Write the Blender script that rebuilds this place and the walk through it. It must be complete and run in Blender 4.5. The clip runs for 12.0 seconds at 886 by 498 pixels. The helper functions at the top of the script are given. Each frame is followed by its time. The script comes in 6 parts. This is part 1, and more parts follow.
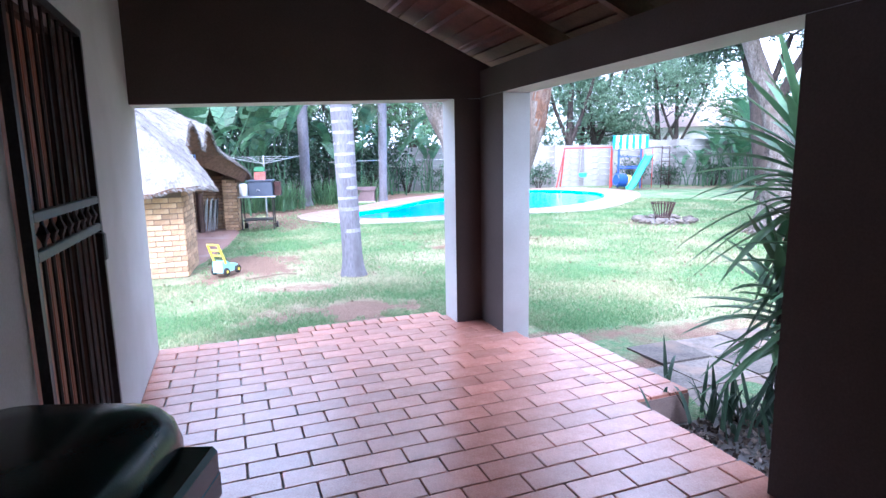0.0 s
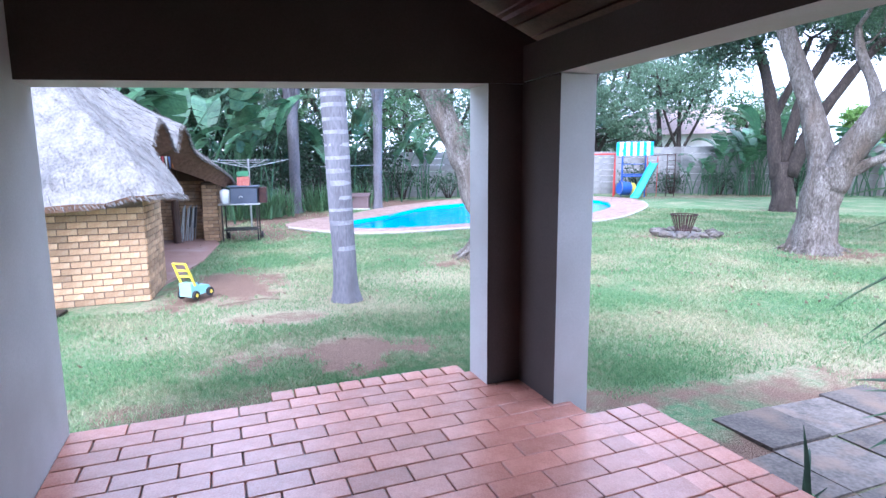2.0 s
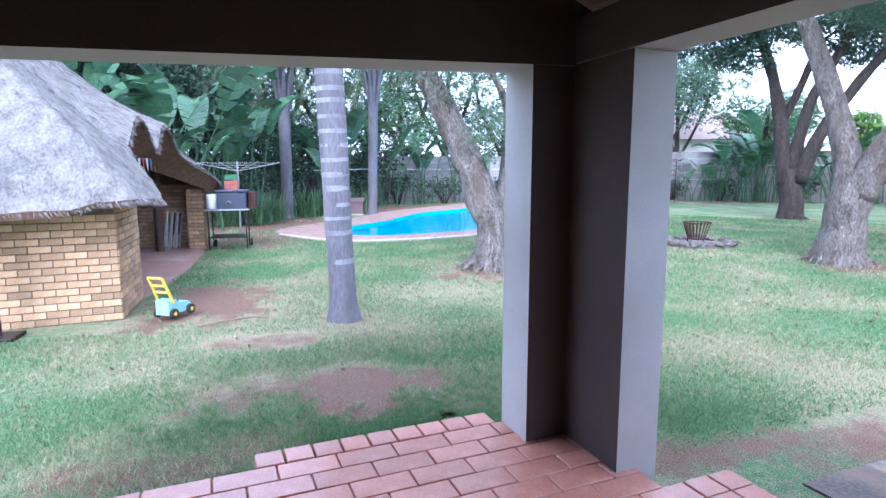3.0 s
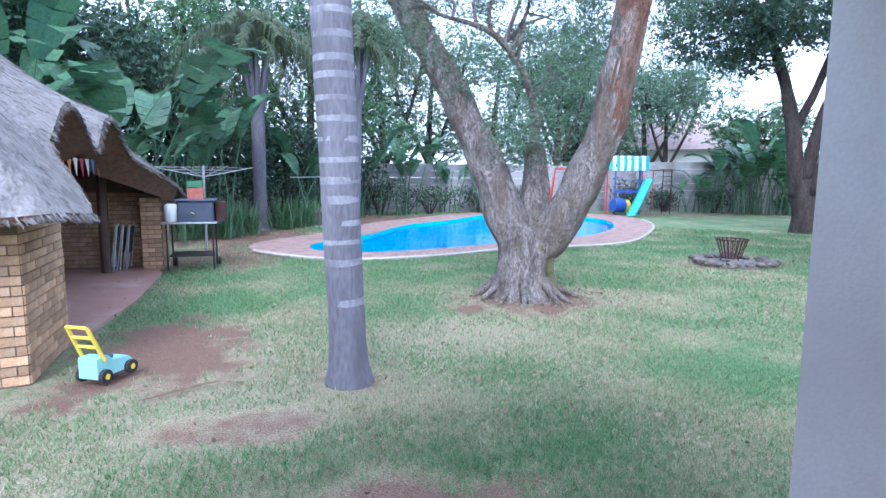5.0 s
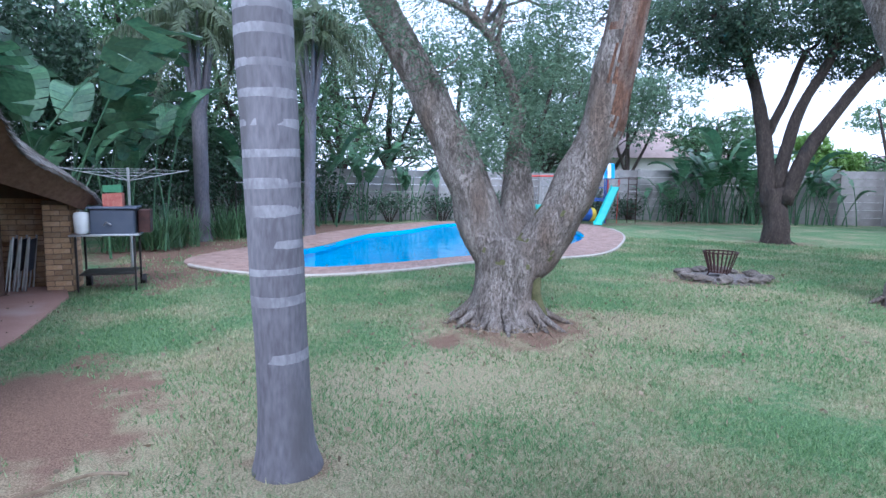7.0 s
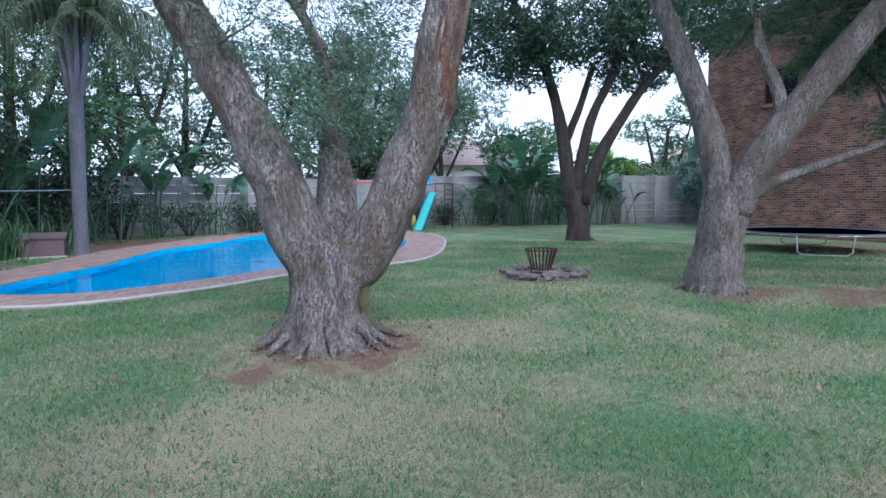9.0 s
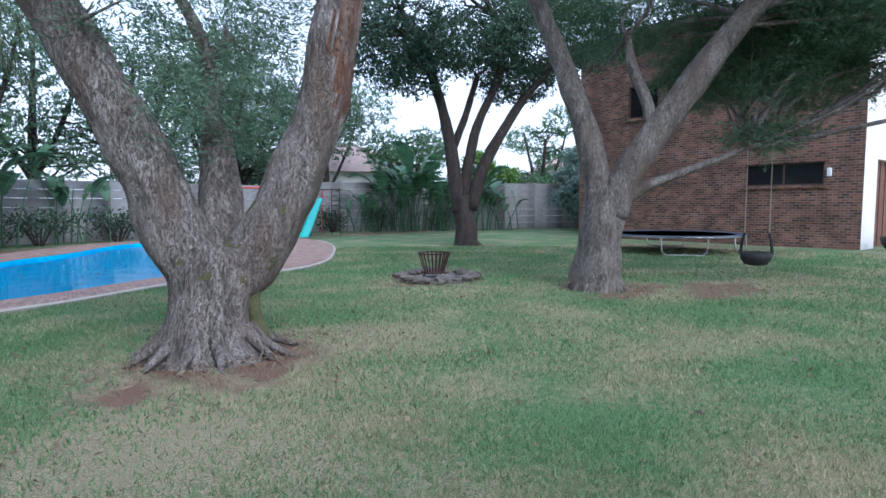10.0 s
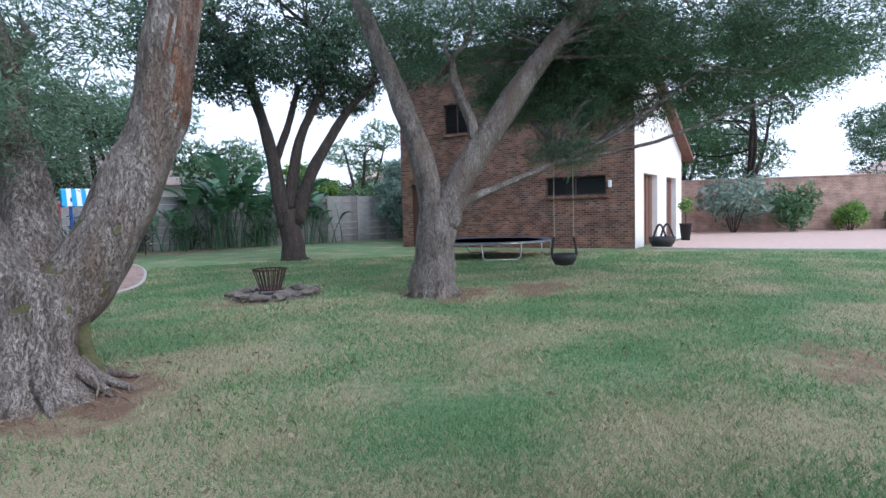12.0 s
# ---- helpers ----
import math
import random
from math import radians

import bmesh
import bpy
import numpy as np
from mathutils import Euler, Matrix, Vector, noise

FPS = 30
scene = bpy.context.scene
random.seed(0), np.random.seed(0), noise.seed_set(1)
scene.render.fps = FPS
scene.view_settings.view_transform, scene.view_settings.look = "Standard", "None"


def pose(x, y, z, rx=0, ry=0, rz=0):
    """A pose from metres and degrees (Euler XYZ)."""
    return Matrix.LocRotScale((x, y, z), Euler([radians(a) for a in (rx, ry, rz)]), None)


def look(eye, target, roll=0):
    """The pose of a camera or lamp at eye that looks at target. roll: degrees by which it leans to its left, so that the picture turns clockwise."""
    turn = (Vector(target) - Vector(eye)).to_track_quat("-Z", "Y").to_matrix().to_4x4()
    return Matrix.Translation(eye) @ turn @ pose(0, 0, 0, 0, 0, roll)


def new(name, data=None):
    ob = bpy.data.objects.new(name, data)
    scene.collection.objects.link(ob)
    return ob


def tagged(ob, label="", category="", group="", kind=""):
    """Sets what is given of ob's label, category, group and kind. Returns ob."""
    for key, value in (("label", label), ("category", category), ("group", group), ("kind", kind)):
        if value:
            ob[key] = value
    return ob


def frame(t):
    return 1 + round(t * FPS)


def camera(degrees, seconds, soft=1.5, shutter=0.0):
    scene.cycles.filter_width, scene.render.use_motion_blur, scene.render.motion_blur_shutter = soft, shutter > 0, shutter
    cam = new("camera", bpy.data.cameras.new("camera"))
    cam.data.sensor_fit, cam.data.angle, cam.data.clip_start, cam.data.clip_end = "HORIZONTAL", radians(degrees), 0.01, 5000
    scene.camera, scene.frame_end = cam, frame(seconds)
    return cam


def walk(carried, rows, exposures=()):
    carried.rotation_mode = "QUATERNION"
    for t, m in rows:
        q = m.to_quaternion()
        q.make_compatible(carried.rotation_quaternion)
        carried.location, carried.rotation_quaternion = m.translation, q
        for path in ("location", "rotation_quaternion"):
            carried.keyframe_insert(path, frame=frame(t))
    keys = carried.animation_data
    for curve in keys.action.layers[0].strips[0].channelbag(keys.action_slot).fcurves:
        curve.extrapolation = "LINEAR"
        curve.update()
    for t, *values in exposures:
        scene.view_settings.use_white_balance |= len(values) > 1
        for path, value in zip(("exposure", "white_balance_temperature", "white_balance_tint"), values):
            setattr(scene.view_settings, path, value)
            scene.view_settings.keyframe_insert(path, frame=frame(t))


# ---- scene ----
cam = camera(76.5, 12.0)
PATH = [
    (0, (0.328, -0.361, 1.801), (0.766, 1.564, 1.485), -1.0),
    (0.5, (0.364, -0.075, 1.799), (0.804, 1.851, 1.488), -0.9),
    (1, (0.386, 0.259, 1.797), (0.832, 2.184, 1.487), -0.8),
    (1.5, (0.379, 0.621, 1.801), (0.834, 2.545, 1.498), -0.5),
    (2, (0.403, 1.03, 1.809), (0.87, 2.952, 1.511), -0.4),
    (2.5, (0.405, 1.436, 1.798), (0.879, 3.358, 1.509), -0.3),
    (3, (0.392, 1.851, 1.797), (0.887, 3.768, 1.515), -0.1),
    (3.2, (0.388, 2.008, 1.787), (0.892, 3.923, 1.51), 0.0),
    (4.8, (0.227, 3.708, 1.767), (0.818, 5.602, 1.509), 1.0),
    (5, (0.254, 3.845, 1.759), (0.845, 5.739, 1.509), 0.4),
    (5.5, (0.283, 4.276, 1.761), (0.9, 6.163, 1.519), 0.5),
    (6, (0.347, 4.62, 1.763), (0.988, 6.499, 1.526), 0.5),
    (6.5, (0.456, 4.942, 1.77), (1.133, 6.81, 1.54), 0.4),
    (6.7, (0.485, 5.03, 1.758), (1.18, 6.891, 1.531), 0.6),
    (8.5, (0.999, 5.955, 1.609), (2.101, 7.612, 1.409), -0.1),
    (9, (1.044, 6.113, 1.548), (2.322, 7.641, 1.365), -0.3),
    (9.5, (1.056, 6.218, 1.481), (2.478, 7.615, 1.315), -0.3),
    (10, (1.042, 6.295, 1.469), (2.602, 7.536, 1.312), -0.2),
    (10.5, (0.919, 6.386, 1.465), (2.588, 7.479, 1.316), -0.5),
    (11, (0.903, 6.507, 1.447), (2.661, 7.451, 1.308), -0.8),
    (11.5, (0.806, 6.549, 1.472), (2.633, 7.353, 1.339), -1.2),
    (12, (0.688, 6.537, 1.477), (2.563, 7.223, 1.354), -1.5),
]
walk(cam, [(t, look(eye, target, roll)) for t, eye, target, roll in PATH],
     exposures=[(0.0, 2.6, 5000, 21), (1.5, 2.25, 5000, 20), (3.0, 1.85, 4950, 19), (5.0, 1.5, 4950, 17), (6.5, 1.2, 5000, 16), (8.5, 0.72, 5100, 13), (9.5, 0.6, 5150, 13), (12.0, 0.58, 5450, 13)])

# ---- world and sun ----
SUN_EL, SUN_AZ = 42.0, 200.0
world = bpy.data.worlds.new("sky")
scene.world = world
world.use_nodes = True
wn = world.node_tree
sky = wn.nodes.new("ShaderNodeTexSky")
sky.sky_type, sky.sun_disc = "NISHITA", False
sky.sun_elevation, sky.sun_rotation = radians(SUN_EL), radians(SUN_AZ)
sky.dust_density, sky.air_density, sky.ozone_density = 4.0, 1.2, 1.0
soften = wn.nodes.new("ShaderNodeMixRGB")
soften.inputs[0].default_value = 0.65
soften.inputs[2].default_value = (9.0, 9.3, 9.8, 1)
wn.links.new(sky.outputs[0], soften.inputs[1])
wn.links.new(soften.outputs[0], wn.nodes["Background"].inputs[0])
wn.nodes["Background"].inputs[1].default_value = 0.13
sun = new("sun", bpy.data.lights.new("sun", "SUN"))
sun.data.energy, sun.data.angle, sun.data.color = 1.0, radians(20), (1, 0.95, 0.88)
az = radians(SUN_AZ)
sun.matrix_world = look((0, 0, 30), (-math.sin(az) * 30, -math.cos(az) * 30, 30 - 30 * math.tan(radians(SUN_EL))))

# ---- materials ----


def material(name, a, b, scale=6.0, rough=0.8, bump=0.3, fine=60.0, stretch=(1, 1, 1), dark=None, dark_scale=1.2, cracks=0.0,
             metal=0.0, vary=0.0, island=0.0, spec=0.5, translucent=0.0, dist=0.01):
    """Two colours mixed by noise at two scales, a third for stains, fine relief; vary: per object, island: per loose piece."""
    m = bpy.data.materials.new(name)
    m.use_nodes = True
    nt = m.node_tree
    n, l = nt.nodes, nt.links
    p = n["Principled BSDF"]
    co = n.new("ShaderNodeTexCoord")
    mp = n.new("ShaderNodeMapping")
    mp.inputs["Scale"].default_value = stretch
    l.new(co.outputs["Object"], mp.inputs[0])
    big, small = n.new("ShaderNodeTexNoise"), n.new("ShaderNodeTexNoise")
    big.inputs["Scale"].default_value, big.inputs["Detail"].default_value = scale, 5
    small.inputs["Scale"].default_value, small.inputs["Detail"].default_value = fine, 3
    l.new(mp.outputs[0], big.inputs["Vector"])
    l.new(mp.outputs[0], small.inputs["Vector"])
    add = n.new("ShaderNodeMath")
    add.operation = "MULTIPLY_ADD"
    add.inputs[1].default_value = 0.5
    half = n.new("ShaderNodeMath")
    half.operation = "MULTIPLY"
    half.inputs[1].default_value = 0.5
    l.new(big.outputs[0], half.inputs[0])
    l.new(small.outputs[0], add.inputs[0])
    l.new(half.outputs[0], add.inputs[2])
    ramp = n.new("ShaderNodeValToRGB")
    ramp.color_ramp.elements[0].position, ramp.color_ramp.elements[1].position = 0.36, 0.64
    ramp.color_ramp.elements[0].color, ramp.color_ramp.elements[1].color = (*a, 1), (*b, 1)
    l.new(add.outputs[0], ramp.inputs[0])
    out = ramp.outputs[0]
    if dark:
        st, sr, mx = n.new("ShaderNodeTexNoise"), n.new("ShaderNodeValToRGB"), n.new("ShaderNodeMixRGB")
        st.inputs["Scale"].default_value, st.inputs["Detail"].default_value = dark_scale, 6
        l.new(mp.outputs[0], st.inputs["Vector"])
        sr.color_ramp.elements[0].position, sr.color_ramp.elements[1].position = 0.5, 0.68
        l.new(st.outputs[0], sr.inputs[0])
        l.new(sr.outputs[0], mx.inputs[0])
        l.new(out, mx.inputs[1])
        mx.inputs[2].default_value = (*dark, 1)
        out = mx.outputs[0]
    height = add.outputs[0]
    if cracks:
        vo, vr, vm = n.new("ShaderNodeTexVoronoi"), n.new("ShaderNodeMapRange"), n.new("ShaderNodeMixRGB")
        vo.feature = "DISTANCE_TO_EDGE"
        vo.inputs["Scale"].default_value = cracks
        wv = n.new("ShaderNodeMixRGB")
        wv.blend_type, wv.inputs[0].default_value = "ADD", 0.12
        l.new(mp.outputs[0], wv.inputs[1])
        l.new(small.outputs[1], wv.inputs[2])
        l.new(wv.outputs[0], vo.inputs["Vector"])
        vr.inputs[2].default_value = 0.10
        l.new(vo.outputs["Distance"], vr.inputs[0])
        l.new(vr.outputs[0], vm.inputs[0])
        vm.inputs[1].default_value = (a[0] * 0.95, a[1] * 0.95, a[2] * 0.95, 1)
        l.new(out, vm.inputs[2])
        out = vm.outputs[0]
        hm = n.new("ShaderNodeMath")
        hm.operation = "MULTIPLY_ADD"
        hm.inputs[1].default_value = 0.4
        l.new(vr.outputs[0], hm.inputs[0])
        l.new(height, hm.inputs[2])
        height = hm.outputs[0]
    if vary or island:
        hs = n.new("ShaderNodeHueSaturation")
        mr = n.new("ShaderNodeMapRange")
        k = vary or island
        mr.inputs[3].default_value, mr.inputs[4].default_value = 1 - k, 1 + k
        if vary:
            l.new(n.new("ShaderNodeObjectInfo").outputs["Random"], mr.inputs[0])
        else:
            l.new(n.new("ShaderNodeNewGeometry").outputs["Random Per Island"], mr.inputs[0])
        l.new(mr.outputs[0], hs.inputs["Value"])
        l.new(out, hs.inputs["Color"])
        out = hs.outputs[0]
    l.new(out, p.inputs["Base Color"])
    p.inputs["Roughness"].default_value = rough
    p.inputs["Metallic"].default_value = metal
    p.inputs["Specular IOR Level"].default_value = spec
    if bump:
        bp = n.new("ShaderNodeBump")
        bp.inputs["Strength"].default_value, bp.inputs["Distance"].default_value = bump, dist
        l.new(height, bp.inputs["Height"])
        l.new(bp.outputs[0], p.inputs["Normal"])
    if translucent:
        tr, ms = n.new("ShaderNodeBsdfTranslucent"), n.new("ShaderNodeMixShader")
        l.new(out, tr.inputs[0])
        ms.inputs[0].default_value = translucent
        l.new(p.outputs[0], ms.inputs[1])
        l.new(tr.outputs[0], ms.inputs[2])
        l.new(ms.outputs[0], n["Material Output"].inputs[0])
    return m


def ground_material(name, blades=False):
    """Lawn: green and straw patches by noise, bare earth where the attribute says so; the blades share its patches."""
    m = bpy.data.materials.new(name)
    m.use_nodes = True
    n, l = m.node_tree.nodes, m.node_tree.links
    p = n["Principled BSDF"]
    co = n.new("ShaderNodeTexCoord")

    def noise_at(scale, detail=5):
        t = n.new("ShaderNodeTexNoise")
        t.inputs["Scale"].default_value, t.inputs["Detail"].default_value = scale, detail
        l.new(co.outputs["Object"], t.inputs["Vector"])
        return t.outputs[0]

    def ramp(v, lo, hi, a=(0, 0, 0), b=(1, 1, 1)):
        r = n.new("ShaderNodeValToRGB")
        r.color_ramp.elements[0].position, r.color_ramp.elements[1].position = lo, hi
        r.color_ramp.elements[0].color, r.color_ramp.elements[1].color = (*a, 1), (*b, 1)
        l.new(v, r.inputs[0])
        return r.outputs[0]

    def mix(f, a, b):
        x = n.new("ShaderNodeMixRGB")
        for k, v in enumerate((f, a, b)):
            l.new(v, x.inputs[k])
        return x.outputs[0]

    def math_node(op, a, b):
        x = n.new("ShaderNodeMath")
        x.operation = op
        for k, v in enumerate((a, b)):
            if isinstance(v, float):
                x.inputs[k].default_value = v
            else:
                l.new(v, x.inputs[k])
        return x.outputs[0]
    fine = n.new("ShaderNodeNewGeometry").outputs["Random Per Island"] if blades else noise_at(90, 4)
    lo, hi = (0.0, 1.0) if blades else (0.36, 0.64)
    green = ramp(fine, lo, hi, (0.10, 0.20, 0.085) if blades else (0.085, 0.165, 0.075), (0.26, 0.40, 0.195) if blades else (0.19, 0.30, 0.145))
    straw = ramp(fine, lo, hi, (0.27, 0.255, 0.15) if blades else (0.22, 0.20, 0.12), (0.64, 0.57, 0.39) if blades else (0.48, 0.42, 0.28))
    earth = ramp(fine, lo, hi, (0.145, 0.09, 0.063), (0.31, 0.205, 0.15))
    at = n.new("ShaderNodeAttribute")
    at.attribute_name = "bare"
    sep = n.new("ShaderNodeSeparateColor")
    l.new(at.outputs["Color"], sep.inputs[0])
    patch = math_node("ADD", math_node("MULTIPLY", noise_at(0.7, 7), 0.6), math_node("MULTIPLY", noise_at(14, 5), 0.4))
    dry = math_node("ADD", patch, math_node("MULTIPLY", sep.outputs[1], 0.35))
    grass = mix(ramp(dry, 0.465, 0.65), green, straw)
    if blades:
        l.new(grass, p.inputs["Base Color"])
        tr, ms = n.new("ShaderNodeBsdfTranslucent"), n.new("ShaderNodeMixShader")
        l.new(grass, tr.inputs[0])
        ms.inputs[0].default_value = 0.4
        l.new(p.outputs[0], ms.inputs[1])
        l.new(tr.outputs[0], ms.inputs[2])
        l.new(ms.outputs[0], n["Material Output"].inputs[0])
    else:
        bare = math_node("ADD", math_node("MULTIPLY", sep.outputs[0], 0.8), math_node("MULTIPLY", noise_at(6, 6), 0.5))
        l.new(mix(ramp(bare, 0.55, 0.85), grass, earth), p.inputs["Base Color"])
    p.inputs["Roughness"].default_value = 0.95
    p.inputs["Specular IOR Level"].default_value = 0.15
    if not blades:
        bp = n.new("ShaderNodeBump")
        bp.inputs["Strength"].default_value, bp.inputs["Distance"].default_value = 0.9, 0.03
        l.new(fine, bp.inputs["Height"])
        l.new(bp.outputs[0], p.inputs["Normal"])
    return m


def brick_material(name, c1, c2, mortar, bw=0.23, bh=0.085):
    """Running-bond masonry far from the path, laid along the wall's own x and z."""
    m = bpy.data.materials.new(name)
    m.use_nodes = True
    n, l = m.node_tree.nodes, m.node_tree.links
    p = n["Principled BSDF"]
    co = n.new("ShaderNodeTexCoord")
    sx, cb = n.new("ShaderNodeSeparateXYZ"), n.new("ShaderNodeCombineXYZ")
    l.new(co.outputs["Object"], sx.inputs[0])
    l.new(sx.outputs[0], cb.inputs[0])
    l.new(sx.outputs[2], cb.inputs[1])
    br = n.new("ShaderNodeTexBrick")
    br.inputs["Scale"].default_value = 1
    br.inputs["Color1"].default_value, br.inputs["Color2"].default_value = (*c1, 1), (*c2, 1)
    br.inputs["Mortar"].default_value = (*mortar, 1)
    br.inputs["Mortar Size"].default_value = 0.012
    br.inputs["Brick Width"].default_value, br.inputs["Row Height"].default_value = bw, bh
    l.new(cb.outputs[0], br.inputs["Vector"])
    ns, mr, hs = n.new("ShaderNodeTexNoise"), n.new("ShaderNodeMapRange"), n.new("ShaderNodeHueSaturation")
    ns.inputs["Scale"].default_value, ns.inputs["Detail"].default_value = 1.6, 8
    l.new(co.outputs["Object"], ns.inputs["Vector"])
    mr.inputs[1].default_value, mr.inputs[2].default_value = 0.3, 0.7
    mr.inputs[3].default_value, mr.inputs[4].default_value = 0.65, 1.35
    l.new(ns.outputs[0], mr.inputs[0])
    l.new(mr.outputs[0], hs.inputs["Value"])
    l.new(br.outputs[0], hs.inputs["Color"])
    l.new(hs.outputs[0], p.inputs["Base Color"])
    p.inputs["Roughness"].default_value = 0.9
    bp = n.new("ShaderNodeBump")
    bp.invert = True
    bp.inputs["Strength"].default_value, bp.inputs["Distance"].default_value = 0.8, 0.01
    l.new(br.outputs["Fac"], bp.inputs["Height"])
    l.new(bp.outputs[0], p.inputs["Normal"])
    return m


def water_material():
    m = bpy.data.materials.new("pool_water")
    m.use_nodes = True
    n, l = m.node_tree.nodes, m.node_tree.links
    p = n["Principled BSDF"]
    p.inputs["Base Color"].default_value = (0.55, 0.9, 1.0, 1)
    p.inputs["Transmission Weight"].default_value = 1.0
    p.inputs["Roughness"].default_value, p.inputs["IOR"].default_value = 0.03, 1.33
    ns, bp = n.new("ShaderNodeTexNoise"), n.new("ShaderNodeBump")
    ns.inputs["Scale"].default_value = 1.6
    bp.inputs["Strength"].default_value, bp.inputs["Distance"].default_value = 0.25, 0.05
    l.new(n.new("ShaderNodeTexCoord").outputs["Object"], ns.inputs["Vector"])
    l.new(ns.outputs[0], bp.inputs["Height"])
    l.new(bp.outputs[0], p.inputs["Normal"])
    return m


LAWN = ground_material("lawn")
PLASTER = material("painted_plaster", (0.50, 0.49, 0.48), (0.58, 0.57, 0.56), 2, 0.85, 0.15, 90, dark=(0.44, 0.42, 0.40), dark_scale=0.8)
# Brown plaster with the shade of inward-facing sides put into its colour.
PLASTER_SHADE = material("shaded_brown_plaster", (0.062, 0.046, 0.040), (0.085, 0.064, 0.056), 2, 0.85, 0.15, 90)
PAVER = material("red_clay_paver", (0.50, 0.205, 0.14), (0.64, 0.295, 0.215), 9, 0.25, 0.12, 120, dark=(0.54, 0.28, 0.21), dark_scale=3, vary=0.16, spec=1.0)
PAVER_FAR = material("red_clay_paver_field", (0.50, 0.205, 0.14), (0.64, 0.295, 0.215), 9, 0.25, 0.12, 120, dark=(0.54, 0.28, 0.21), dark_scale=3, island=0.16, spec=1.0)
JOINT = material("grey_mortar", (0.24, 0.165, 0.14), (0.34, 0.245, 0.21), 8, 0.95, 0.3, 120)
HUT_BRICK = material("yellow_stock_brick", (0.32, 0.19, 0.10), (0.53, 0.365, 0.215), 7, 0.85, 0.4, 70, dark=(0.50, 0.38, 0.26), dark_scale=5, vary=0.34)
HUT_BRICK_FAR = material("yellow_stock_brick_field", (0.32, 0.19, 0.10), (0.53, 0.365, 0.215), 7, 0.85, 0.4, 70, dark=(0.50, 0.38, 0.26), dark_scale=5, island=0.22)
HUT_MORTAR = material("brown_mortar", (0.12, 0.085, 0.06), (0.18, 0.13, 0.10), 8, 0.95, 0.3, 100)
HOUSE_BRICK = brick_material("dark_clinker_brick", (0.25, 0.115, 0.07), (0.06, 0.032, 0.026), (0.22, 0.17, 0.145))
GARDEN_BRICK = brick_material("weathered_garden_brick", (0.40, 0.24, 0.18), (0.30, 0.17, 0.13), (0.40, 0.34, 0.30))
WHITE = material("white_plaster", (0.72, 0.71, 0.70), (0.82, 0.81, 0.80), 2, 0.85, 0.1, 60)
THATCH = material("grey_weathered_thatch", (0.11, 0.102, 0.096), (0.27, 0.257, 0.245), 6, 0.95, 0.9, 34, stretch=(1, 1, 0.28), dark=(0.22, 0.205, 0.19), dark_scale=1.3, dist=0.03)
THATCH_CUT = material("brown_cut_thatch", (0.10, 0.055, 0.035), (0.20, 0.115, 0.075), 14, 0.95, 0.8, 110, dist=0.02)
TIMBER = material("dark_stained_timber", (0.05, 0.03, 0.022), (0.10, 0.055, 0.038), 6, 0.6, 0.3, 60, stretch=(1, 1, 0.2))
DOOR_WOOD = material("varnished_red_wood", (0.22, 0.075, 0.036), (0.37, 0.135, 0.07), 5, 0.4, 0.2, 50, stretch=(1, 1, 0.12))
RAFTER = material("brown_painted_rafter", (0.11, 0.05, 0.032), (0.18, 0.085, 0.055), 5, 0.55, 0.2, 50)
TILE = material("terracotta_roof_tile", (0.08, 0.032, 0.022), (0.15, 0.06, 0.04), 6, 0.8, 0.3, 60, vary=0.2)
IRON = material("dark_iron", (0.02, 0.018, 0.018), (0.045, 0.04, 0.038), 12, 0.45, 0.15, 90, metal=0.4)
RUST = material("rusty_iron", (0.035, 0.018, 0.017), (0.08, 0.032, 0.028), 14, 0.7, 0.4, 90, metal=0.3)
STEEL = material("galvanised_steel", (0.45, 0.46, 0.47), (0.58, 0.59, 0.60), 9, 0.35, 0.05, 80, metal=0.9)
CONCRETE = material("grey_precast_concrete", (0.25, 0.245, 0.24), (0.34, 0.335, 0.33), 2.5, 0.92, 0.25, 60, dark=(0.19, 0.18, 0.175), dark_scale=0.9)
SCREED = material("red_screed_floor", (0.30, 0.17, 0.135), (0.38, 0.23, 0.185), 2, 0.75, 0.1, 60, dark=(0.40, 0.29, 0.25), dark_scale=1)
SLATE = material("grey_slate_slab", (0.095, 0.08, 0.068), (0.21, 0.175, 0.148), 5, 0.8, 0.6, 40, dark=(0.24, 0.17, 0.125), dark_scale=3.2, vary=0.22)
STONE = material("field_stone", (0.06, 0.052, 0.046), (0.19, 0.165, 0.145), 6, 0.9, 0.6, 40, vary=0.3)
ASH = material("ash_and_soil", (0.10, 0.09, 0.085), (0.22, 0.20, 0.19), 6, 0.95, 0.8, 50)
MULCH = material("bark_mulch", (0.06, 0.045, 0.035), (0.26, 0.21, 0.17), 20, 0.95, 0.6, 60, island=0.5)
POOL = material("pool_shell", (0.02, 0.50, 0.85), (0.04, 0.60, 0.92), 1, 0.5, 0.0, 20)
YARD = material("pale_pink_brick_paving", (0.44, 0.31, 0.265), (0.56, 0.42, 0.37), 4, 0.8, 0.3, 60)
COPING = material("red_brick_pool_paving", (0.27, 0.175, 0.145), (0.38, 0.27, 0.23), 4, 0.8, 0.3, 60, island=0.2)
KERB = material("pale_kerb", (0.38, 0.35, 0.31), (0.52, 0.48, 0.44), 5, 0.85, 0.3, 60)
SAND = material("bare_sandy_earth", (0.34, 0.22, 0.16), (0.46, 0.32, 0.25), 3, 0.95, 0.5, 60)
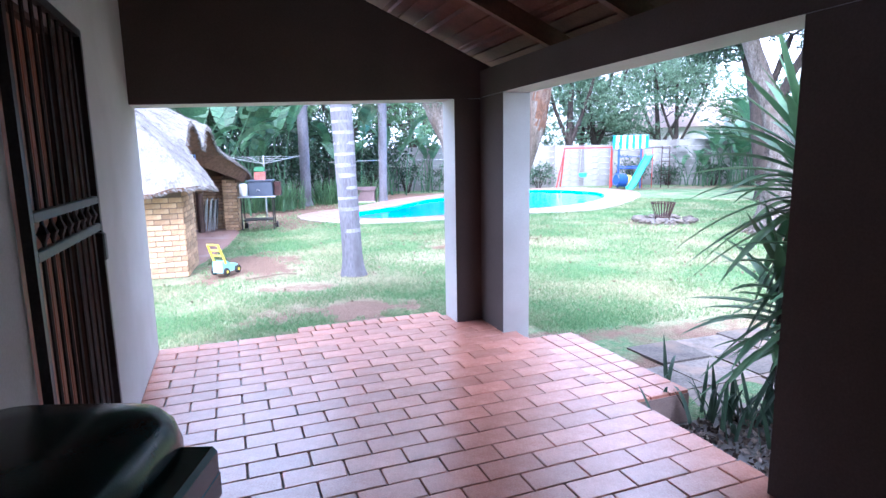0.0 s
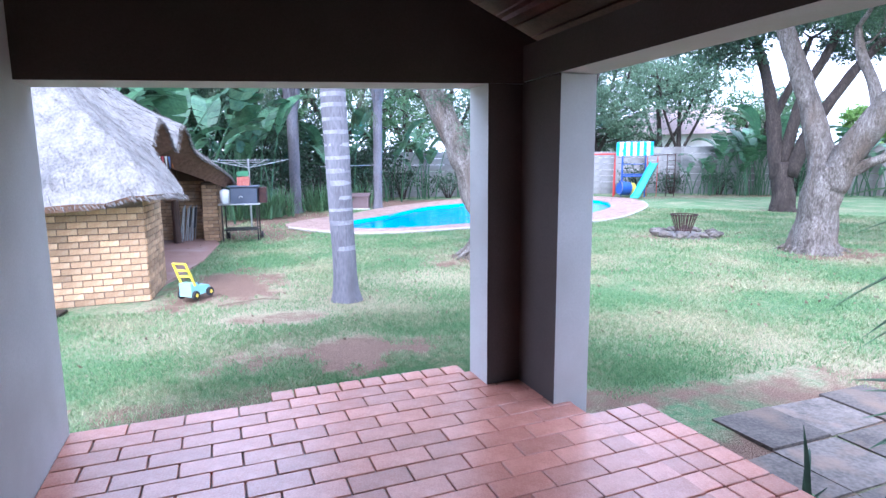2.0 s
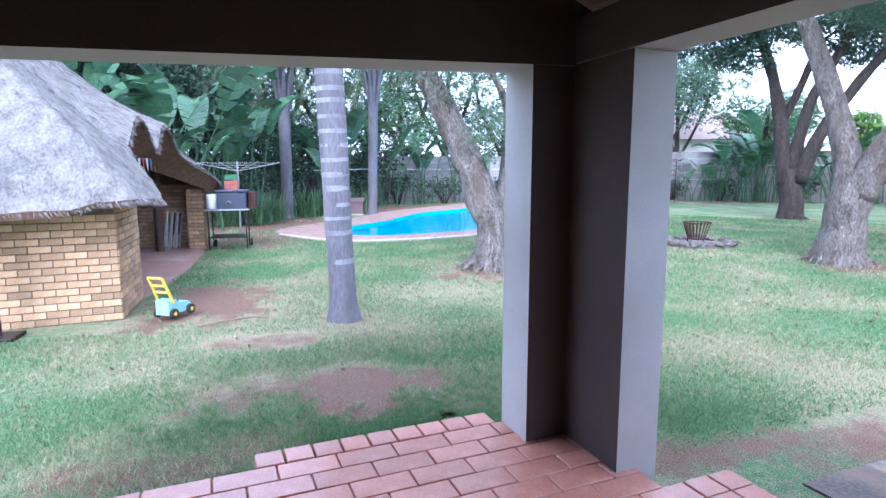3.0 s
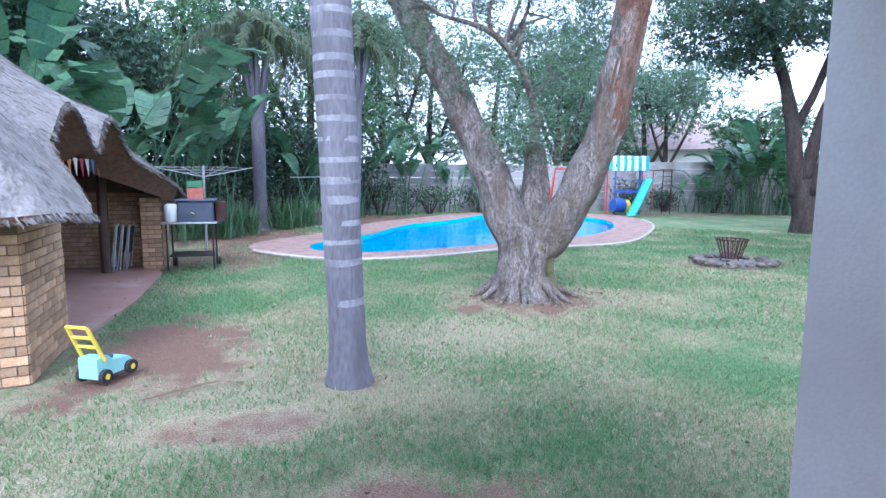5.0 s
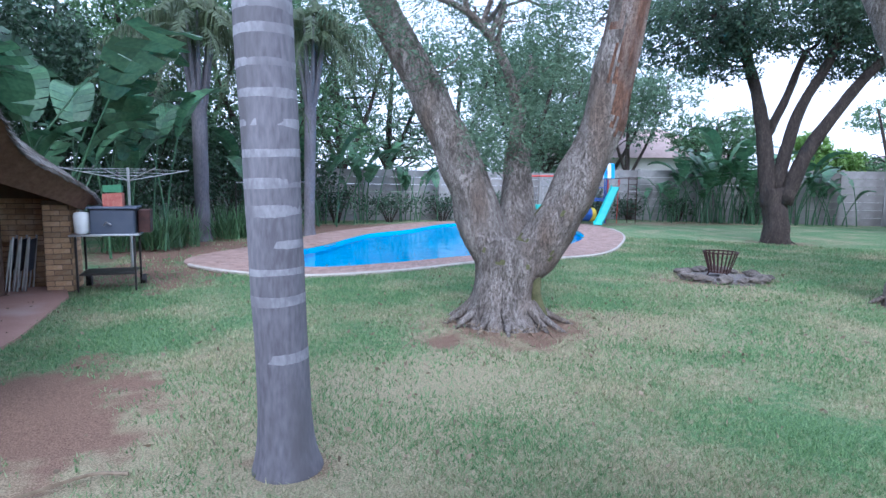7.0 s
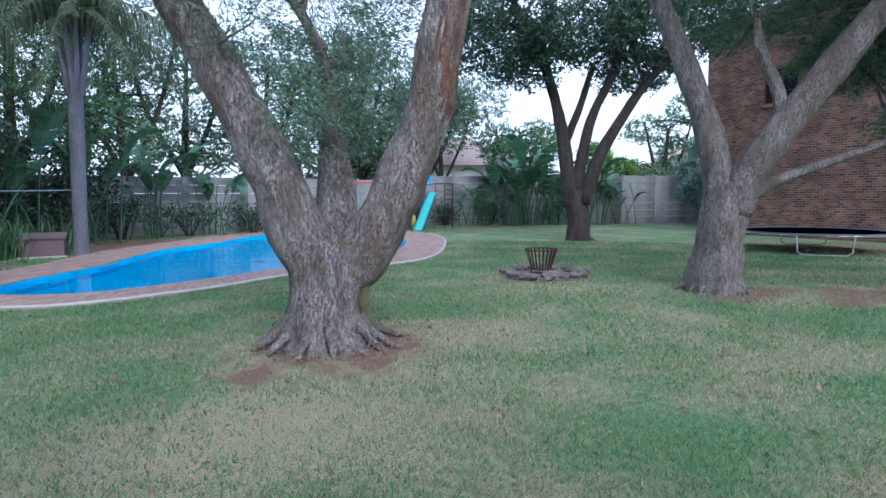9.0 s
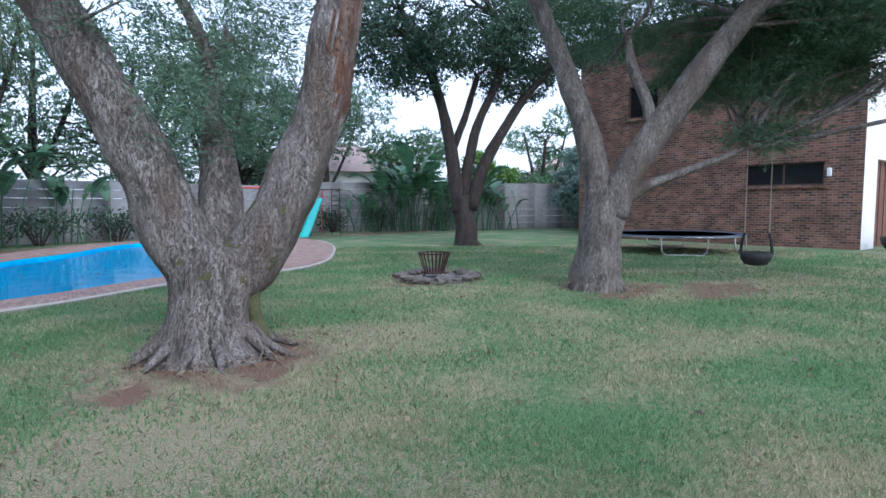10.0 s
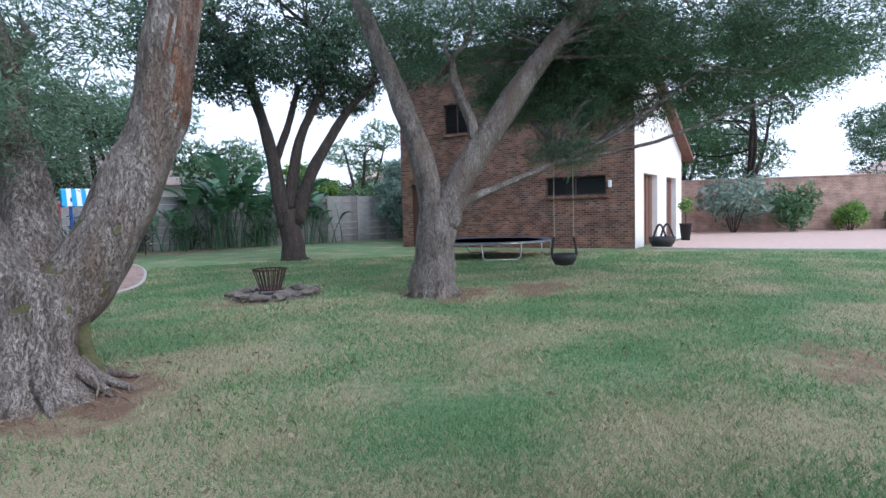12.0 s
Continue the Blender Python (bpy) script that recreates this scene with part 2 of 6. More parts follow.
BARK = material("grey_acacia_bark", (0.105, 0.085, 0.072), (0.40, 0.365, 0.335), 7, 0.95, 1.0, 34, stretch=(1, 1, 0.36), dark=(0.19, 0.145, 0.115), dark_scale=2.2, dist=0.05, cracks=34)
BARK_RED = material("flaking_red_bark", (0.10, 0.05, 0.034), (0.27, 0.145, 0.09), 5, 0.95, 1.0, 36, stretch=(1, 1, 0.35), dark=(0.33, 0.29, 0.26), dark_scale=2.4, dist=0.05, cracks=34)
BARK_DARK = material("dark_tree_bark", (0.03, 0.023, 0.02), (0.09, 0.07, 0.06), 6, 0.95, 0.9, 28, stretch=(1, 1, 0.3), dist=0.04, cracks=16)
MOSS = material("moss_on_bark", (0.055, 0.062, 0.022), (0.13, 0.125, 0.06), 9, 0.95, 0.9, 60)
PALM_BARK = material("grey_palm_bark", (0.105, 0.10, 0.118), (0.20, 0.195, 0.22), 4, 0.9, 0.5, 40, stretch=(1, 1, 0.25), dark=(0.10, 0.095, 0.105), dark_scale=3, dist=0.01)
PALM_RING = material("pale_palm_ring", (0.19, 0.19, 0.215), (0.32, 0.32, 0.345), 5, 0.9, 0.5, 40, stretch=(1, 1, 0.5), dark=(0.15, 0.145, 0.165), dark_scale=4)
LEAF_ACACIA = material("feathery_acacia_leaf", (0.065, 0.13, 0.075), (0.14, 0.23, 0.125), 0.8, 0.7, 0, 8, island=0.35, translucent=0.3)
LEAF_FEATHER = material("pale_feathery_leaf", (0.09, 0.165, 0.105), (0.19, 0.285, 0.18), 0.8, 0.7, 0, 8, island=0.35, translucent=0.35)
LEAF_DARK = material("dark_tree_leaf", (0.03, 0.065, 0.042), (0.08, 0.14, 0.08), 0.8, 0.55, 0, 8, island=0.4, translucent=0.2)
LEAF_MID = material("green_shrub_leaf", (0.06, 0.14, 0.065), (0.13, 0.24, 0.105), 0.8, 0.5, 0, 8, island=0.35, translucent=0.25)
LEAF_BRIGHT = material("fresh_green_leaf", (0.12, 0.24, 0.05), (0.22, 0.36, 0.09), 0.8, 0.5, 0, 8, island=0.3, translucent=0.35)
LEAF_BANANA = material("banana_leaf", (0.04, 0.11, 0.06), (0.105, 0.21, 0.105), 1.5, 0.35, 0.1, 12, island=0.3, translucent=0.25)
LEAF_PALE = material("pale_blue_green_leaf", (0.13, 0.21, 0.17), (0.24, 0.33, 0.27), 1, 0.5, 0, 8, island=0.3, translucent=0.25)
LEAF_PALM = material("olive_palm_frond", (0.04, 0.065, 0.03), (0.10, 0.135, 0.065), 0.8, 0.6, 0, 8, island=0.35, translucent=0.25)
LEAF_DRY = material("dry_brown_leaf", (0.16, 0.12, 0.08), (0.30, 0.24, 0.17), 2, 0.9, 0, 20, island=0.3, translucent=0.1)
BLADE = ground_material("grass_blade", True)
GREEN_PLASTIC = material("dark_green_plastic", (0.006, 0.032, 0.036), (0.01, 0.045, 0.05), 3, 0.22, 0.03, 200)
TOY_YELLOW = material("yellow_plastic", (0.72, 0.55, 0.05), (0.80, 0.63, 0.08), 4, 0.45, 0.03, 90)
TOY_AQUA = material("aqua_plastic", (0.28, 0.60, 0.58), (0.36, 0.68, 0.66), 4, 0.45, 0.03, 90)
BLACK_RUBBER = material("black_rubber", (0.012, 0.012, 0.014), (0.03, 0.03, 0.032), 9, 0.7, 0.1, 90)
SLIDE = material("turquoise_plastic", (0.06, 0.52, 0.48), (0.10, 0.60, 0.55), 4, 0.4, 0.03, 90)
RED_PAINT = material("red_painted_steel", (0.50, 0.035, 0.03), (0.58, 0.06, 0.05), 6, 0.45, 0.05, 90)
BLUE_PAINT = material("blue_painted_steel", (0.03, 0.10, 0.42), (0.05, 0.14, 0.50), 6, 0.45, 0.05, 90)
AWNING_BLUE = material("blue_canvas", (0.03, 0.33, 0.72), (0.05, 0.40, 0.80), 6, 0.8, 0.1, 90)
AWNING_WHITE = material("white_canvas", (0.75, 0.77, 0.78), (0.82, 0.84, 0.85), 6, 0.8, 0.1, 90)
GRILL_BLUE = material("blue_grey_enamel", (0.045, 0.06, 0.095), (0.07, 0.085, 0.12), 5, 0.5, 0.1, 90)
DARK_GLASS = material("dark_window_glass", (0.012, 0.013, 0.015), (0.02, 0.021, 0.024), 1, 0.08, 0, 10)
TRAMP = material("dark_trampoline_mat", (0.012, 0.016, 0.03), (0.025, 0.03, 0.05), 3, 0.7, 0.1, 90)
ROPE = material("sisal_rope", (0.25, 0.21, 0.16), (0.36, 0.31, 0.24), 30, 0.95, 0.3, 120)
PINK_ROOF = material("pale_red_roof", (0.36, 0.27, 0.25), (0.48, 0.37, 0.34), 3, 0.85, 0.3, 30)
PUMP_BROWN = material("purple_brown_paint", (0.13, 0.085, 0.09), (0.18, 0.12, 0.125), 3, 0.7, 0.1, 60)
BAG_GREEN = material("green_paper_bag", (0.04, 0.16, 0.08), (0.06, 0.22, 0.11), 6, 0.5, 0.2, 40)
BAG_RED = material("red_paper_bag", (0.28, 0.06, 0.05), (0.40, 0.16, 0.12), 12, 0.5, 0.2, 40)
FLAGS = [material("flag_" + k, c, c, 5, 0.9, 0.1, 60) for k, c in (("white", (0.7, 0.7, 0.68)), ("blue", (0.12, 0.22, 0.5)),
                                                                    ("orange", (0.6, 0.2, 0.06)), ("red", (0.45, 0.06, 0.08)))]
WATER = water_material()

# ---- helpers of this scene ----
rng = np.random.default_rng(7)
TURN = radians(8.0)
CT, ST = math.cos(TURN), math.sin(TURN)


def W(u, v, z=0.0):
    """From the veranda's own axes to the world."""
    return (u * CT - v * ST, u * ST + v * CT, z)


class Geo:
    """Collects vertices and faces for one mesh."""

    def __init__(self):
        self.v, self.f = [], []

    def add(self, verts, faces):
        k = len(self.v)
        self.v += [tuple(map(float, p)) for p in verts]
        self.f += [tuple(i + k for i in q) for q in faces]
        return self

    def prism(self, ring, z0, z1):
        """Upright prism over a ring of xy points; z0, z1 may be lists."""
        n = len(ring)
        lo = z0 if isinstance(z0, (list, tuple)) else [z0] * n
        hi = z1 if isinstance(z1, (list, tuple)) else [z1] * n
        vs = [(x, y, lo[i]) for i, (x, y) in enumerate(ring)] + [(x, y, hi[i]) for i, (x, y) in enumerate(ring)]
        fs = [tuple(range(n))[::-1], tuple(range(n, 2 * n))] + [(i, (i + 1) % n, n + (i + 1) % n, n + i) for i in range(n)]
        return self.add(vs, fs)

    def box(self, a, b, m=None, cham=0.0):
        (x0, y0, z0), (x1, y1, z1) = a, b
        if cham:
            c = cham
            ring = [(x0 + c, y0), (x1 - c, y0), (x1, y0 + c), (x1, y1 - c), (x1 - c, y1), (x0 + c, y1), (x0, y1 - c), (x0, y0 + c)]
            inner = [(x0 + c, y0 + c), (x1 - c, y0 + c), (x1 - c, y0 + c), (x1 - c, y1 - c), (x1 - c, y1 - c), (x0 + c, y1 - c), (x0 + c, y1 - c), (x0 + c, y0 + c)]
            vs = [(*p, z0) for p in ring] + [(*p, z1 - c) for p in ring] + [(x0 + c, y0 + c, z1), (x1 - c, y0 + c, z1), (x1 - c, y1 - c, z1), (x0 + c, y1 - c, z1)]
            fs = [tuple(range(7, -1, -1))] + [(i, (i + 1) % 8, 8 + (i + 1) % 8, 8 + i) for i in range(8)]
            fs += [(8, 9, 17, 16), (9, 10, 17), (10, 11, 18, 17), (11, 12, 18), (12, 13, 19, 18), (13, 14, 19), (14, 15, 16, 19), (15, 8, 16), (16, 17, 18, 19)]
        else:
            vs = [(x0, y0, z0), (x1, y0, z0), (x1, y1, z0), (x0, y1, z0), (x0, y0, z1), (x1, y0, z1), (x1, y1, z1), (x0, y1, z1)]
            fs = [(3, 2, 1, 0), (4, 5, 6, 7), (0, 1, 5, 4), (1, 2, 6, 5), (2, 3, 7, 6), (3, 0, 4, 7)]
        if m is not None:
            vs = [m @ Vector(p) for p in vs]
        return self.add(vs, fs)

    def tube(self, pts, radii, sides=8, wob=0.0, cap=True):
        """Tapered tube along points."""
        pts = [Vector(p) for p in pts]
        if not isinstance(radii, (list, tuple)):
            radii = [radii] * len(pts)
        vs, fs = [], []
        side = None
        for i, p in enumerate(pts):
            d = (pts[min(i + 1, len(pts) - 1)] - pts[max(i - 1, 0)]).normalized()
            if side is None:
                side = d.orthogonal().normalized()
            side = (side - d * side.dot(d)).normalized()
            up = d.cross(side)
            for k in range(sides):
                a = 2 * math.pi * k / sides
                q = side * math.cos(a) + up * math.sin(a)
                r = radii[i]
                if wob:
                    r *= 1 + wob * noise.noise((p + q * 0.4) * 2.3) + wob * 0.6 * noise.noise(Vector((q.x * 3, q.y * 3, p.z * 0.8 + p.x)) * 1.7)
                vs.append(p + q * r)
        n = len(pts)
        for i in range(n - 1):
            for k in range(sides):
                a, b = i * sides + k, i * sides + (k + 1) % sides
                fs.append((a, b, b + sides, a + sides))
        if cap:
            fs += [tuple(range(sides))[::-1], tuple(range((n - 1) * sides, n * sides))]
        return self.add(vs, fs)

    def lathe(self, rings, sides=20, m=None):
        """Rings of (radius, z) about the z axis."""
        vs = [(r * math.cos(2 * math.pi * k / sides), r * math.sin(2 * math.pi * k / sides), z) for r, z in rings for k in range(sides)]
        fs = [(i * sides + k, i * sides + (k + 1) % sides, (i + 1) * sides + (k + 1) % sides, (i + 1) * sides + k)
              for i in range(len(rings) - 1) for k in range(sides)]
        fs += [tuple(range(sides))[::-1], tuple(range((len(rings) - 1) * sides, len(rings) * sides))]
        if m is not None:
            vs = [m @ Vector(p) for p in vs]
        return self.add(vs, fs)

    def mesh(self, name, smooth=False):
        me = bpy.data.meshes.new(name)
        me.from_pydata(self.v, [], self.f)
        if smooth:
            me.polygons.foreach_set("use_smooth", [True] * len(me.polygons))
        me.update()
        return me


def part(name, geo, mat, parent=None, label="", smooth=False, at=None):
    me = geo if isinstance(geo, bpy.types.Mesh) else geo.mesh(name, smooth)
    if not me.materials:
        me.materials.append(mat)
    ob = new(name, me)
    if parent is not None:
        ob.parent = parent
    if at is not None:
        ob.matrix_basis = at
    if label:
        tagged(ob, label)
    return ob


def thing(name, at, label, category, group="", kind=""):
    e = new(name)
    e.empty_display_size = 0.2
    e.matrix_basis = at if isinstance(at, Matrix) else pose(*at)
    return tagged(e, label, category, group, kind)


def smooth_loop(ctrl, steps=8):
    """Closed Catmull-Rom curve through xy points."""
    out, n = [], len(ctrl)
    for i in range(n):
        p = [np.array(ctrl[(i + k) % n], float) for k in (-1, 0, 1, 2)]
        for s in range(steps):
            t = s / steps
            out.append(tuple(0.5 * (2 * p[1] + (p[2] - p[0]) * t + (2 * p[0] - 5 * p[1] + 4 * p[2] - p[3]) * t * t + (3 * p[1] - p[0] - 3 * p[2] + p[3]) * t ** 3)))
    return out


def smooth_path(ctrl, steps=5):
    """Open Catmull-Rom curve through tuples of any length."""
    c = [np.array(p, float) for p in ctrl]
    c = [2 * c[0] - c[1], *c, 2 * c[-1] - c[-2]]
    out = []
    for i in range(1, len(c) - 2):
        for s in range(steps):
            t = s / steps
            out.append(0.5 * (2 * c[i] + (c[i + 1] - c[i - 1]) * t + (2 * c[i - 1] - 5 * c[i] + 4 * c[i + 1] - c[i + 2]) * t * t
                              + (3 * c[i] - c[i - 1] - 3 * c[i + 1] + c[i + 2]) * t ** 3))
    return [*out, c[-2]]


def inside(x, y, ring):
    r = np.array(ring)
    x0, y0 = r[:, 0], r[:, 1]
    x1, y1 = np.roll(x0, -1), np.roll(y0, -1)
    hit = ((y0 > y) != (y1 > y)) & (x < (x1 - x0) * (y - y0) / (y1 - y0 + 1e-12) + x0)
    return hit.sum() % 2 == 1


def leaf_mesh(name, centers, length, width, droop=0.2, along=None):
    """Many small four-sided leaves with a fold, one island each. centers: n x 3."""
    n = len(centers)
    d = rng.normal(size=(n, 3)) if along is None else along + rng.normal(size=(n, 3)) * 0.35
    d[:, 2] -= droop
    d /= np.linalg.norm(d, axis=1, keepdims=True) + 1e-9
    s = np.cross(d, rng.normal(size=(n, 3)))
    s /= np.linalg.norm(s, axis=1, keepdims=True) + 1e-9
    k = rng.uniform(0.6, 1.3, (n, 1))
    a = centers - d * length * k / 2
    b = centers + d * length * k / 2
    up = np.cross(s, d) * width * 0.25
    l, r = centers + s * width * k / 2 + up, centers - s * width * k / 2 + up
    v = np.stack([a, l, b, r], 1).reshape(-1, 3)
    me = bpy.data.meshes.new(name)
    me.vertices.add(4 * n)
    me.vertices.foreach_set("co", v.ravel())
    me.loops.add(4 * n)
    me.loops.foreach_set("vertex_index", np.arange(4 * n))
    me.polygons.add(n)
    me.polygons.foreach_set("loop_start", np.arange(n) * 4)
    me.update(calc_edges=True)
    return me


def blob_points(n, blobs, shell=0.55):
    """n points in ellipsoids (x, y, z, rx, ry, rz), thicker near their skins, in uneven clumps."""
    vol = np.array([b[3] * b[4] * b[5] for b in blobs]) ** 0.67
    pick = rng.choice(len(blobs), n, p=vol / vol.sum())
    d = rng.normal(size=(n, 3))
    d /= np.linalg.norm(d, axis=1, keepdims=True)
    r = shell + (1 - shell) * rng.random((n, 1)) ** 0.7
    b = np.array(blobs)[pick]
    return b[:, :3] + d * r * b[:, 3:]


def sprays(n, per, blobs, reach=0.35, spread=0.05):
    """Twig sprays: groups of leaf centres strung along short lines. Returns centres and line directions."""
    c = blob_points(n, blobs)
    d = rng.normal(size=(n, 3))
    d[:, 2] = d[:, 2] * 0.4 - 0.15
    d /= np.linalg.norm(d, axis=1, keepdims=True)
    t = rng.uniform(-reach, reach, (n, per, 1))
    p = c[:, None, :] + d[:, None, :] * t + rng.normal(size=(n, per, 3)) * spread
    return p.reshape(-1, 3), np.repeat(d, per, 0)

# ---- ground ----
POOL_IN = smooth_loop([(1.3, 17.6), (2.4, 16.8), (4.0, 17.0), (6.1, 17.7), (8.6, 18.5), (10.7, 19.8), (12.9, 22.4), (14.1, 25.6),
                       (12.8, 28.6), (10.2, 28.8), (7.4, 26.0), (5.2, 24.2), (3.2, 21.0), (1.5, 19.0)], 10)
POOL_OUT = smooth_loop([(-0.1, 17.9), (1.6, 15.9), (3.8, 15.9), (6.2, 16.7), (9.4, 17.0), (12.2, 19.4), (15.0, 23.0), (16.4, 27.0),
                        (14.6, 30.2), (9.8, 30.2), (6.2, 27.4), (4.0, 25.2), (2.0, 22.0), (0.1, 19.6)], 10)


def bare_at(x, y):
    """How bare (0..1) and how dry the lawn is at a place."""
    b = 0.0
    for cx, cy, rx, ry, k in ((0.75, 6.3, 1.25, 0.65, 0.95), (-0.5, 5.35, 1.0, 0.3, 0.75), (-0.85, 10.0, 1.05, 1.5, 1.0), (0.0, 7.9, 0.7, 0.35, 0.7),
                              (3.95, 11.3, 1.3, 0.9, 1.0), (10.6, 10.0, 1.4, 1.0, 0.85), (11.6, 8.6, 1.3, 0.9, 0.8), (3.0, 4.75, 2.2, 0.3, 0.8),
                              (20.5, 11.5, 3.0, 4.0, 0.75), (9.6, 13.4, 1.3, 1.2, 0.8), (0.9, 8.6, 0.4, 0.35, 0.6), (-0.6, 17.5, 1.4, 2.5, 0.9),
                              (7.0, 4.5, 1.5, 1.0, 0.7), (5.0, 27.5, 9.0, 2.6, 1.1), (-0.5, 22.0, 2.2, 4.0, 1.1), (25.0, 27.5, 12.0, 2.0, 0.7),
                              (17.9, 18.3, 1.6, 1.2, 0.7), (2.5, 9.9, 1.0, 0.6, 0.35), (4.6, 3.9, 1.9, 1.1, 0.9)):
        q = ((x - cx) / rx) ** 2 + ((y - cy) / ry) ** 2
        if q < 4:
            q += 0.9 * noise.noise((x * 1.7, y * 1.7, 3.0)) + 0.7 * noise.noise((x * 4.5, y * 4.5, 9.0))
            b = max(b, 0.9 * k * min(1.0, max(0.0, 1.15 - 0.7 * q)))
    dry = 0.0
    for cx, cy, r, k in ((0.2, 8.4, 2.0, 1.0), (3.6, 10.4, 1.5, 0.7), (2.2, 9.6, 0.9, 0.6), (5.6, 10.9, 0.9, 0.5), (6.6, 9.2, 1.2, 0.45), (8.8, 12.2, 1.5, 0.5), (4.2, 5.6, 1.3, 0.5),
                         (6.5, 4.6, 1.3, 0.4), (9.0, 2.6, 2.0, 0.5), (3.0, 7.2, 0.7, 0.35), (12.5, 8.5, 2.0, 0.5), (15.0, 5.5, 2.5, 0.45)):
        dry += k * math.exp(-((x - cx) ** 2 + (y - cy) ** 2) / (r * r))
    return min(1.0, b), min(1.0, dry)


def build_ground():
    xs = np.concatenate([[-900, -300, -120, -60, -30, -20], np.arange(-14, -4, 1.0), np.arange(-4, 13, 0.16), np.arange(13, 16, 0.3), np.arange(16, 40, 0.6), [42, 50, 65, 120, 300, 900]])
    ys = np.concatenate([[-900, -300, -120, -60, -30, -18], np.arange(-12, 3, 1.0), np.arange(3, 15, 0.16), np.arange(15, 31, 0.25), np.arange(31, 38, 1.0), [42, 50, 65, 120, 300, 900]])
    nx, ny = len(xs), len(ys)
    vs, cols = [], []
    for y in ys:
        for x in xs:
            z = 0.0
            if -8 < x < 40 and 5 < y < 32:
                z = 0.018 * noise.noise((x * 0.9, y * 0.9, 0)) - 0.01
            b, dr = bare_at(x, y)
            vs.append((x, y, z - 0.03 * b))
            cols += [b, dr, 0, 1]
    fs = []
    for j in range(ny - 1):
        for i in range(nx - 1):
            cx, cy = (xs[i] + xs[i + 1]) / 2, (ys[j] + ys[j + 1]) / 2
            if 0 < cx < 17 and 15 < cy < 31 and inside(cx, cy, POOL_IN):
                continue
            a = j * nx + i
            fs.append((a, a + 1, a + nx + 1, a + nx))
    g = Geo()
    g.v, g.f = vs, fs
    me = g.mesh("ground", True)
    at = me.color_attributes.new("bare", "FLOAT_COLOR", "POINT")
    at.data.foreach_set("color", cols)
    tagged(part("ground", me, LAWN), "patchy green lawn with straw and bare earth", "lawn", kind="structure")


build_ground()

# ---- veranda ----
FL = 0.27
u0, u1, u2 = -0.352, 2.466, 2.72
v1, v2 = 4.35, 4.64


def roof_z(u):
    return 2.66 + (u1 - u) * 0.42


def slab(name, ring_uv, z0, z1, mat, label, category="wall"):
    ring = [W(u, v)[:2] for u, v in ring_uv]
    return tagged(part(name, Geo().prism(ring, z0, z1), mat), label, category, kind="structure")


def rect(a, b, c, d):
    return [(a, c), (b, c), (b, d), (a, d)]


